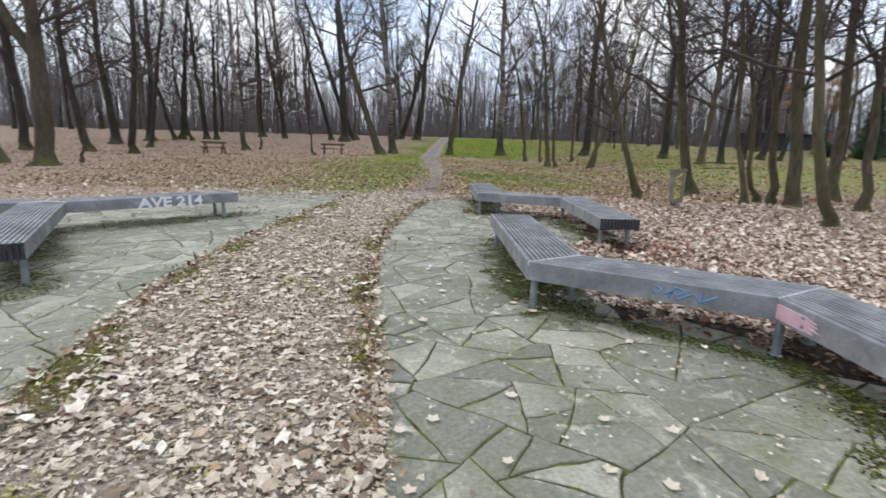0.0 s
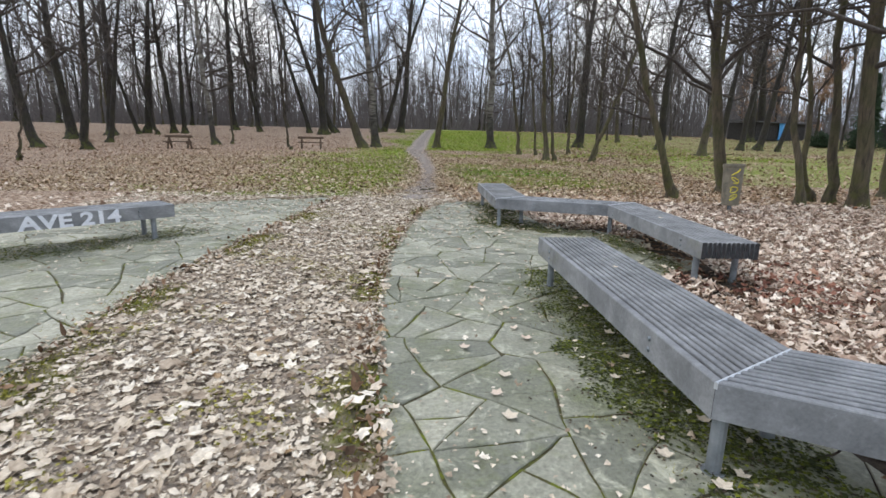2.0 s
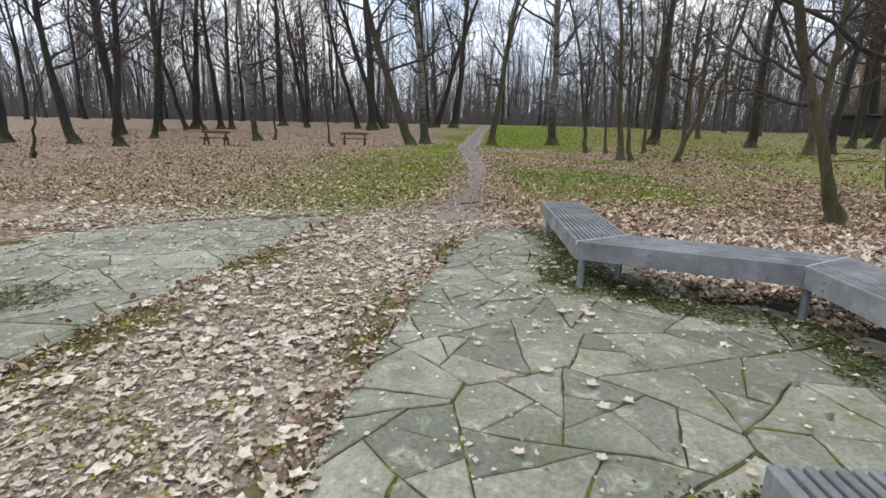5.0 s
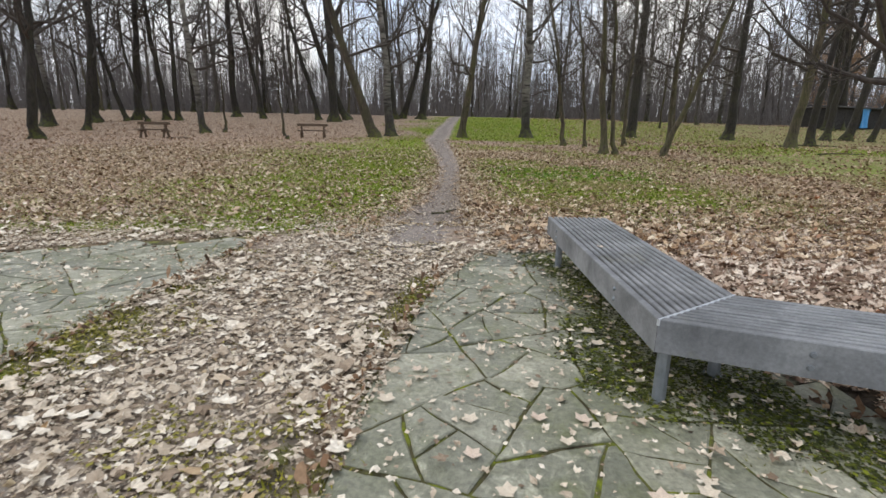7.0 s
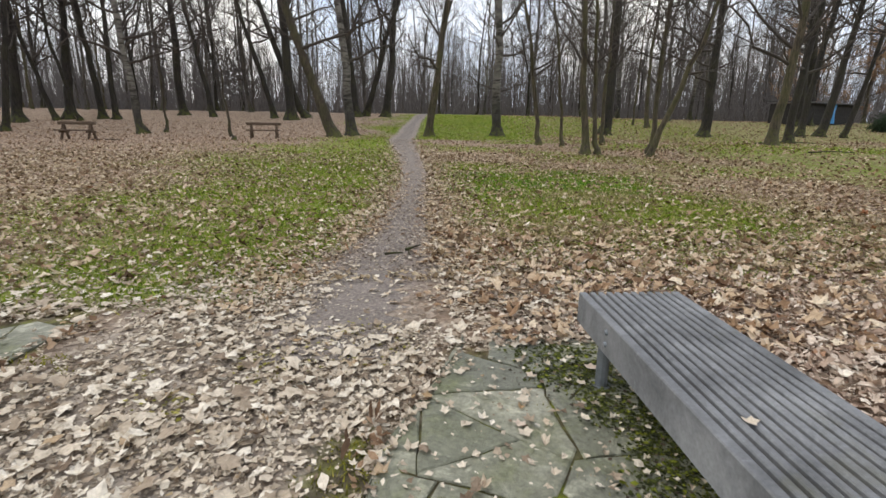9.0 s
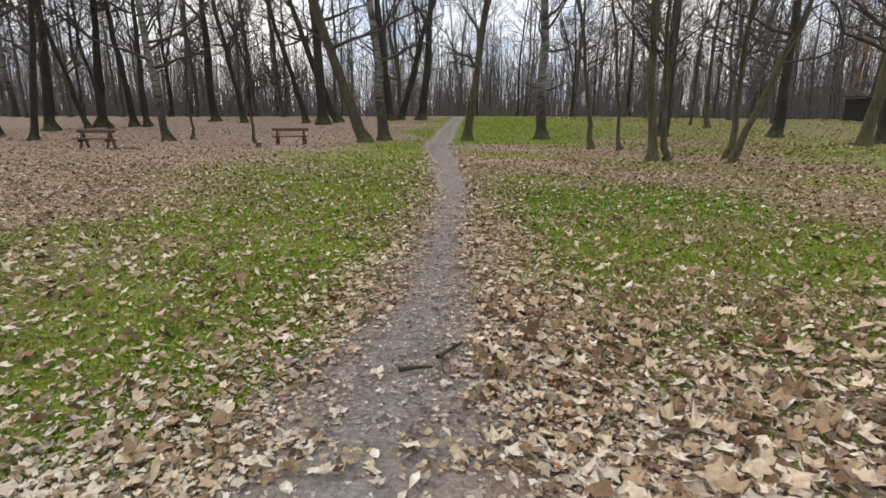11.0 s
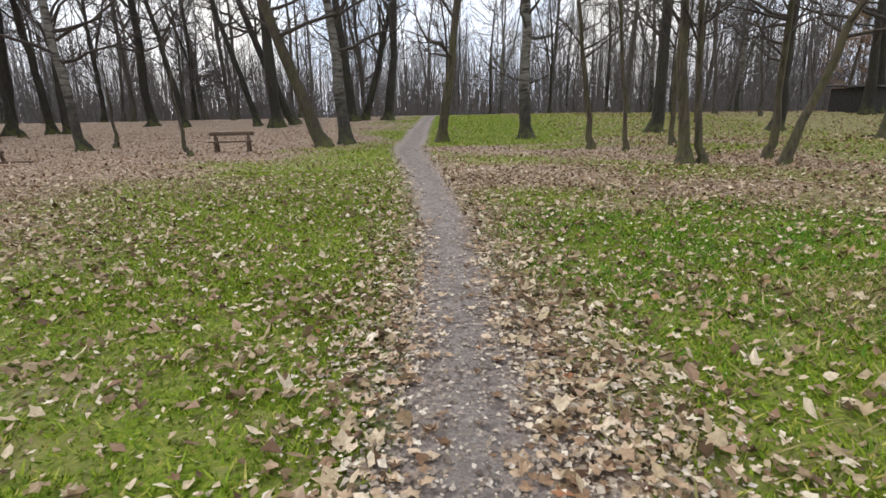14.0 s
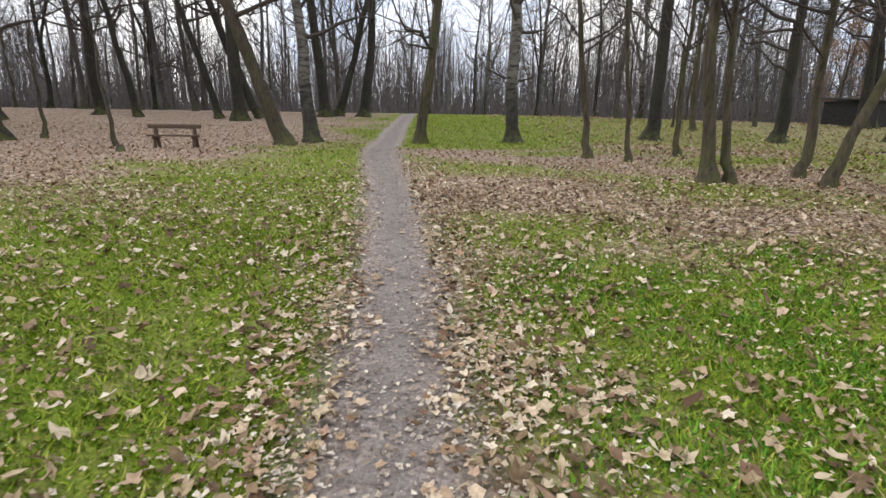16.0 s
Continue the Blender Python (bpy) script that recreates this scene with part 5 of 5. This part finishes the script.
    x, y = strewn(rng, 36000, -9.3, 3.6, -9, 6, lambda x, y: np.where(paved(x, y), 0.25 + 0.6 * np.clip((y - 1) / 2, 0, 1) + 0.3 * smooth_noise(x, y, 0.5, 2), 0))
    scatter("leaf_debris", "tiny leaf crumbs on the flagstones", x, y, (0.012, 0.05), LEAF_PALE, CRUMB, 15, 0.016, 0.12)

    # Damp leaves under the right benches, picked dark to deepen the shade there.
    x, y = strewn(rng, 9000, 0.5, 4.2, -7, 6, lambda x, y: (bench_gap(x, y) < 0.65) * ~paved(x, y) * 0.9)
    scatter("leaf_debris", "dark damp leaves adding painted shade under the benches", x, y, (0.04, 0.09), LEAF_DARK, LEAF_B, 16, 0.012, 0.3)

    # Leaf mush, denser towards the benches to paint their shade onto the stones.
    x, y = strewn(rng, 34000, 0.5, 4.2, -7, 6, lambda x, y: on_right_paving(x, y) * np.clip(1.0 - bench_gap(x, y) / 0.75 + 0.4 * smooth_noise(x, y, 0.3, 4), 0, 1))
    scatter("leaf_debris", "rotted leaf mush with painted bench shade on the flagstones", x, y, (0.006, 0.03), LEAF_MUSH_SHADE, CRUMB, 18, 0.012, 0.1, flat=0.5)
    x, y = strewn(rng, 1500, 2.6, 5.2, -2.2, 1.2, lambda x, y: np.clip(1.3 - np.hypot((x - 3.7) / 0.9, (y + 0.55) / 0.75) + 0.3 * smooth_noise(x, y, 0.3), 0, 1) * ~paved(x, y))
    scatter("fallen_leaves", "damp red-brown leaves by the bench end", x, y, (0.05, 0.1), LEAF_RED, LEAF_A, 17, 0.03, 0.35)

    cushion = lambda x, y: paved(x, y) * np.clip((0.5 + 0.16 * smooth_noise(x, y, 0.35, 7) + 0.12 * smooth_noise(x, y, 0.1, 2) - bench_gap(x, y)) / 0.2, 0, 1)
    for x0, x1, n in ((-8.8, -2.7, 260000), (1.0, 3.6, 260000)):
        x, y = strewn(rng, n, x0, x1, -6.8, 6, cushion)
        scatter("moss_cushions", "dark green moss film on the flagstones by the benches", x, y, (0.01, 0.04), MOSS_DARK, CRUMB, 20 + int(x0), 0.009, 0.08, "moss", 0.4)
    film = lambda x, y: (band(x, y) > 0) * np.clip((smooth_noise(x, y, 0.42, 11) + 0.6 * smooth_noise(x, y, 0.12, 4) - 0.35) / 0.5, 0, 1) * np.clip((6.5 - y) / 1.5, 0, 1)
    x, y = strewn(rng, 90000, -3, 1.2, -8, 6.5, film)
    scatter("moss_cushions", "olive moss patches among the crumbled leaves", x, y, (0.012, 0.04), MOSS_OLIVE, CRUMB, 25, 0.016, 0.12, "moss", 0.5)

    def ridge(x, y):
        l, r = np.interp(y, EDGE_Y, EDGE_L), np.interp(y, KERB_Y, KERB_R)
        return np.exp(-(((x - r + 0.06) / 0.09) ** 2)) * (y < 5.2) + np.exp(-(((x - l - 0.06) / 0.1) ** 2)) * 0.8

    x, y = strewn(rng, 15000, -2.6, 1.2, -9, 6.5, ridge)
    scatter("leaf_debris", "dark damp leaf crumbs along the paving edge", x, y, (0.03, 0.075), LEAF_DARK, LEAF_B, 6, 0.025, 0.6)
    x, y = strewn(rng, 130000, -0.8, 3, 6.5, 30, lambda x, y: np.where(in_path(x, y) | in_path(x - 0.22, y) | in_path(x + 0.22, y), np.clip((18 - y) / 8, 0.25, 1), 0))
    scatter("leaf_debris", "small leaf crumbs trodden into the path", x, y, (0.01, 0.045), PATH_CRUMB, CRUMB, 7, 0.018, 0.15)

    def margin(x, y):
        """How much of the fringe spills over the path's edge: all outside, little in its middle."""
        depth = np.minimum(x - np.interp(y, PATH_Y, PATH_L), np.interp(y, PATH_Y, PATH_R) - x)
        return np.where(depth > 0, 0.1 + 0.9 * np.exp(-((depth / 0.13) ** 2)), 1)

    fringe = lambda x, y: (np.exp(-(((x - np.interp(y, PATH_Y, PATH_L) + 0.15) / 0.42) ** 2)) + np.exp(-(((x - np.interp(y, PATH_Y, PATH_R) - 0.25) / 0.5) ** 2))) * np.clip((21 - y) / 11, 0.08, 1) * (0.75 + 0.4 * smooth_noise(x, y, 0.4, 6)) * margin(x, y)
    x, y = strewn(rng, 130000, -2.5, 4, 6.5, 22, fringe)
    scatter("leaf_debris", "pale crushed leaves beside the path", x, y, (0.015, 0.055), LEAF_STRAW, CRUMB, 21, 0.016, 0.15)
    x, y = strewn(rng, 56000, -2.5, 4, 6.5, 28, fringe)
    scatter("fallen_leaves", "pale flattened leaves fringing the path", x, y, (0.03, 0.1), LEAF_WARM, LEAF_A, 8, 0.018, 0.13, flat=0.8)


build_leaves()


def build_grass():
    rng = np.random.default_rng(41)

    def blades(name, label, n, x0, x1, y0, y1, density, hgt, mat):
        x, y = strewn(rng, n, x0, x1, y0, y1, density)
        inside = rng.uniform(0, 1, len(x)) < trodden(x, y) * 1.3
        x, y = x[~inside], y[~inside]
        N = len(x)
        z = land(x, y)
        a = rng.uniform(0, 6.28, N)
        h = rng.uniform(hgt[0], hgt[1], N)
        w = rng.uniform(0.0025, 0.006, N) * (1 + np.maximum(y, 0) / 14)
        lx, ly = rng.normal(0, 0.9, N) * h, rng.normal(0, 0.9, N) * h
        A = np.stack([x - np.cos(a) * w, y - np.sin(a) * w, z - 0.005], -1)
        B = np.stack([x + np.cos(a) * w, y + np.sin(a) * w, z - 0.005], -1)
        C = np.stack([x + lx, y + ly, z + h], -1)
        V = np.stack([A, B, C], 1).reshape(-1, 3)
        tagged(new(name, mesh_of(name, V, np.arange(3 * N).reshape(-1, 3), mat)), label, "grass", kind="stuff")

    blades("grass", "short green winter grass", 300000, -8, 10, 6.6, 22, lambda x, y: zones(x, y)[0] ** 1.5, (0.012, 0.042), GRASS)
    blades("grass", "thick green grass tufts beside the path", 380000, -5, 7, 6.8, 18, lambda x, y: zones(x, y)[0] ** 1.5 * np.clip(0.55 + 0.6 * smooth_noise(x, y, 0.18, 4) + 0.3 * smooth_noise(x, y, 0.6, 1), 0, 1), (0.014, 0.05), GRASS)
    lush = lambda x, y: np.clip(1.3 - np.hypot((x - 4.4) / 2.4, (y - 13.9) / 2.2) + 0.45 * smooth_noise(x, y, 0.5, 5), 0, 1) * np.clip(0.6 + 0.6 * smooth_noise(x, y, 0.25, 8), 0, 1)
    blades("grass", "fresh bright green grass patch", 120000, 1.5, 8, 10.5, 17.5, lush, (0.015, 0.055), GRASS_LUSH)
    blades("grass", "short green grass on the rise", 70000, -8, 24, 22, 48, lambda x, y: zones(x, y)[0] ** 1.5, (0.05, 0.12), GRASS)
    blades("dry_grass", "straw-coloured flattened grass tufts", 36000, 1.5, 8, 8.6, 13, lambda x, y: zones(x, y)[1] + 0.08, (0.03, 0.1), GRASS_DRY)
    moss = lambda x, y: (np.exp(-(((x - np.interp(y, KERB_Y, KERB_R) + 0.1) / 0.14) ** 2)) + np.exp(-(((x - np.interp(y, EDGE_Y, EDGE_L) - 0.15) / 0.24) ** 2))) * (smooth_noise(x, y, 0.35, 7) + 0.5 * smooth_noise(x, y, 0.09, 3) > 0.0)
    under = lambda x, y: np.clip(1.3 - np.abs(bench_gap(x, y) - 0.25) / 0.3, 0, 1) * (on_right_paving(x, y) | on_left_paving(x, y)) * (smooth_noise(x, y, 0.22, 7) > 0.12)
    blades("moss_tufts", "low green moss between stones under the benches", 110000, -8.8, 3.2, -6.8, 6, under, (0.014, 0.03), MOSS)
    blades("moss_tufts", "green moss and grass along the paving edge", 150000, -2.6, 0.8, -9, 6, moss, (0.01, 0.032), MOSS)


build_grass()


def fallen_twig(pts, r, label):
    P = np.array([[x, y, gz(x, y) + r * 0.9 + 0.03 + dz] for x, y, dz in pts])
    R = np.linspace(r, r * 0.5, len(pts))
    me = mesh_of("fallen_twig", *tubes(P[None], R[None], 6), BARK_DARK, True)
    tagged(new("fallen_twig", me), label, "twig", "twigs on the ground")


fallen_twig([(0.58, 8.05, 0), (0.68, 8.07, 0.004), (0.77, 8.08, 0)], 0.015, "short dark broken twig on the path")
fallen_twig([(0.80, 8.2, 0), (0.87, 8.28, 0.006), (0.96, 8.4, 0)], 0.016, "dark forked twig on the path")
fallen_twig([(0.83, 8.03, 0), (0.82, 8.14, 0.005), (0.83, 8.22, 0)], 0.007, "thin brown twig on the path")
fallen_twig([(1.72, -3.42, 0.02), (1.84, -3.5, 0.022), (1.98, -3.56, 0.02)], 0.012, "pale stick on the flagstones")
fallen_twig([(17.2, 21.6, 0.03), (18.3, 21.8, 0.06), (19.5, 21.9, 0.02)], 0.035, "dark fallen branch lying in the grass")
fallen_twig([(20.5, 29.0, 0.03), (22.5, 29.5, 0.08), (24.5, 29.4, 0.03)], 0.04, "dark fallen branch lying in the grass")


def single_leaves():
    rng = random.Random(77)
    V0, F0 = LEAF_A
    meshes = []
    for mat, name in ((LEAF_PALE, "pale"), (LEAF_PINK, "brown"), (LEAF_DARK, "damp")):
        V = V0.copy()
        V[:, 2] *= 0.7
        V[:, 2] -= V[:, 2].min()
        meshes.append((mesh_of("maple_leaf", V, [list(f) for f in F0], mat), name))

    def put(x, y, s, k):
        me, tone = meshes[k]
        ob = new("maple_leaf", me)
        ob.matrix_world = pose(x, y, gz(x, y) + 0.021, rng.uniform(-4, 4), rng.uniform(-4, 4), rng.uniform(0, 360)) @ Matrix.Diagonal((s, s, s, 1))
        tagged(ob, "large %s dry maple leaf lying on the flagstones" % tone, "leaf", "single leaves on the paving")

    put(0.34, -3.37, 0.11, 1)
    put(0.97, 2.88, 0.09, 1)
    put(1.3, 2.35, 0.11, 1)
    put(1.5, 2.3, 0.12, 0)
    put(0.75, 2.4, 0.1, 0)
    for x, y, s in ((1.62, -1.25, 0.05), (1.75, 4.4, 0.06), (3.25, 1.1, 0.07), (2.4, -3.4, 0.06), (-4.2, -1.5, 0.06)):
        ob = new("maple_leaf", meshes[0][0])
        ob.matrix_world = pose(x, y, HIGH + 0.004, 0, 0, rng.uniform(0, 360)) @ Matrix.Diagonal((s, s, s, 1))
        tagged(ob, "small pale dry leaf lying on the grey bench", "leaf", "leaves on the benches")
    n = 0
    while n < 70:
        x, y = rng.uniform(-0.1, 1.9), rng.uniform(-5.5, 5.7)
        if bool(on_right_paving(np.float64(x), np.float64(y))):
            put(x, y, rng.uniform(0.06, 0.105), rng.choice((0, 0, 0, 1)))
            n += 1


single_leaves()


# ---- flagstones ----
def split(poly, rng, out):
    """Cuts a convex slab in two across its longer way, again and again, down to flagstone size."""
    n = len(poly)
    area = abs(sum(poly[i][0] * poly[(i + 1) % n][1] - poly[(i + 1) % n][0] * poly[i][1] for i in range(n))) / 2
    if area < rng.uniform(0.08, 0.36):
        out.append(poly)
        return
    far = max(((p, q) for p in poly for q in poly), key=lambda e: (e[0][0] - e[1][0]) ** 2 + (e[0][1] - e[1][1]) ** 2)
    turn = math.atan2(far[1][1] - far[0][1], far[1][0] - far[0][0]) + rng.gauss(0, 0.22)
    nx, ny = math.cos(turn), math.sin(turn)
    k = rng.uniform(0.38, 0.62)
    cx, cy = far[0][0] + (far[1][0] - far[0][0]) * k, far[0][1] + (far[1][1] - far[0][1]) * k
    side = [(v[0] - cx) * nx + (v[1] - cy) * ny for v in poly]
    halves = ([], [])
    for i in range(n):
        a, b, sa, sb = poly[i], poly[(i + 1) % n], side[i], side[(i + 1) % n]
        halves[0 if sa <= 0 else 1].append(a)
        if sa * sb < 0:
            t = sa / (sa - sb)
            c = (a[0] + (b[0] - a[0]) * t, a[1] + (b[1] - a[1]) * t)
            halves[0].append(c)
            halves[1].append(c)
    for half in halves:
        if len(half) > 2:
            split(half, rng, out)


def crazy_cells(x0, x1, y0, y1, seed):
    """Straight-sided cells round seeds that keep apart: each is cut by the lines half-way to its neighbours."""
    rng = np.random.default_rng(seed)
    pts = []
    for _ in range(5000):
        p = rng.uniform((x0, y0), (x1, y1))
        gap = 0.75 + 0.5 * rng.uniform()
        if all((p[0] - q[0]) ** 2 + ((p[1] - q[1]) * 1.25) ** 2 > min(gap, q[2]) ** 2 * 1.25 for q in pts):
            pts.append((p[0], p[1], gap))
    P = np.array(pts)
    cut_rng = random.Random(seed)
    cells = []
    for i, (px, py, g) in enumerate(P):
        poly = [(px - 2, py - 2), (px + 2, py - 2), (px + 2, py + 2), (px - 2, py + 2)]
        d2 = (P[:, 0] - px) ** 2 + (P[:, 1] - py) ** 2
        for j in np.argsort(d2)[1:22]:
            qx, qy, h = P[j]
            nx, ny = qx - px, qy - py
            share = g / (g + h)
            share = 0.5 + 0.45 * (share - 0.5)
            mx, my = px + nx * share, py + ny * share
            cut = []
            for k in range(len(poly)):
                a, b = poly[k], poly[(k + 1) % len(poly)]
                sa, sb = (a[0] - mx) * nx + (a[1] - my) * ny, (b[0] - mx) * nx + (b[1] - my) * ny
                if sa <= 0:
                    cut.append(a)
                if sa * sb < 0:
                    t = sa / (sa - sb)
                    cut.append((a[0] + (b[0] - a[0]) * t, a[1] + (b[1] - a[1]) * t))
            poly = cut
            if len(poly) < 3:
                break
        if len(poly) > 2:
            split(poly, cut_rng, cells)
    return cells


def flagstones(parent, inside, x0, x1, y0, y1, seed, near, limit_l, limit_r):
    rng = random.Random(seed)
    cells = crazy_cells(x0, x1, y0, y1, seed)
    rest = []

    def warp(u, v):
        return (u + 0.045 * float(smooth_noise(u, v, 0.42, seed)) + 0.014 * float(smooth_noise(v, u, 0.17, seed + 1)) + 0.007 * float(smooth_noise(u, v, 0.035, seed)), v + 0.045 * float(smooth_noise(v, u, 0.45, seed + 2)) + 0.014 * float(smooth_noise(u, v, 0.16, seed + 5)) + 0.007 * float(smooth_noise(v, u, 0.035, seed)))

    def dense(cell):
        out = []
        for i, a in enumerate(cell):
            b = cell[(i + 1) % len(cell)]
            m = max(1, round(math.hypot(b[0] - a[0], b[1] - a[1]) / 0.1))
            out += [(a[0] + (b[0] - a[0]) * j / m, a[1] + (b[1] - a[1]) * j / m) for j in range(m)]
        return out

    for cell in cells:
        cell = [warp(*v) for v in dense(cell)]
        cx, cy = sum(v[0] for v in cell) / len(cell), sum(v[1] for v in cell) / len(cell)
        cell = [(min(max(u, limit_l(v)), limit_r(v)), v) for u, v in cell]
        cx, cy = sum(v[0] for v in cell) / len(cell), sum(v[1] for v in cell) / len(cell)
        wide = max(v[0] for v in cell) - min(v[0] for v in cell)
        if wide < 0.07 or not bool(inside(np.float64(min(max(cx, limit_l(cy) + 0.01), limit_r(cy) - 0.01)), np.float64(cy))):
            continue
        gap, top, tx, ty = rng.uniform(0.003, 0.011), rng.uniform(0.003, 0.012), rng.uniform(-0.008, 0.008), rng.uniform(-0.008, 0.008)
        corners = cell

        def ring(g, z):
            out = []
            for u, v in corners:
                L = math.hypot(u - cx, v - cy) + 1e-6
                k = max(0.2, 1 - g / L * 1.25)
                out.append((cx + (u - cx) * k, cy + (v - cy) * k, z + tx * (u - cx) + ty * (v - cy)))
            return out

        rings = ring(gap, -0.05) + ring(gap, top - 0.006) + ring(gap + 0.008, top)
        m = len(corners)
        faces = [[r * m + i, r * m + (i + 1) % m, (r + 1) * m + (i + 1) % m, (r + 1) * m + i] for r in (0, 1) for i in range(m)]
        faces.append([2 * m + i for i in range(m)])
        if near(cx, cy):
            part("flagstone", mesh_of("flagstone", rings, faces, STONE), None, parent)
        else:
            rest.append((rings, faces))
    if rest:
        V, F = [], []
        for rings, faces in rest:
            o = len(V)
            V += rings
            F += [[i + o for i in f] for f in faces]
        tagged(part("flagstones_beyond", mesh_of("flagstones_beyond", V, F, STONE), None, parent), kind="stuff")


pav_r = tagged(new("pavement"), "irregular grey-green flagstone paving beside the benches", "pavement", kind="structure")
pav_l = tagged(new("pavement"), "irregular grey-green flagstone paving with mossy joints", "pavement", kind="structure")
flagstones(pav_r, lambda x, y: on_right_paving(x, y) | on_right_paving(x - 0.2, y), -1, 4.2, -11.3, 6.6, 3, lambda x, y: y > -6.5, lambda y: float(np.interp(y, KERB_Y, KERB_R)), lambda y: 9.0)
flagstones(pav_l, on_left_paving, -10, -0.8, -11.3, 7.2, 4, lambda x, y: x > -5.2 and y > -4.2, lambda y: -20.0, lambda y: float(np.interp(y, EDGE_Y, EDGE_L)))
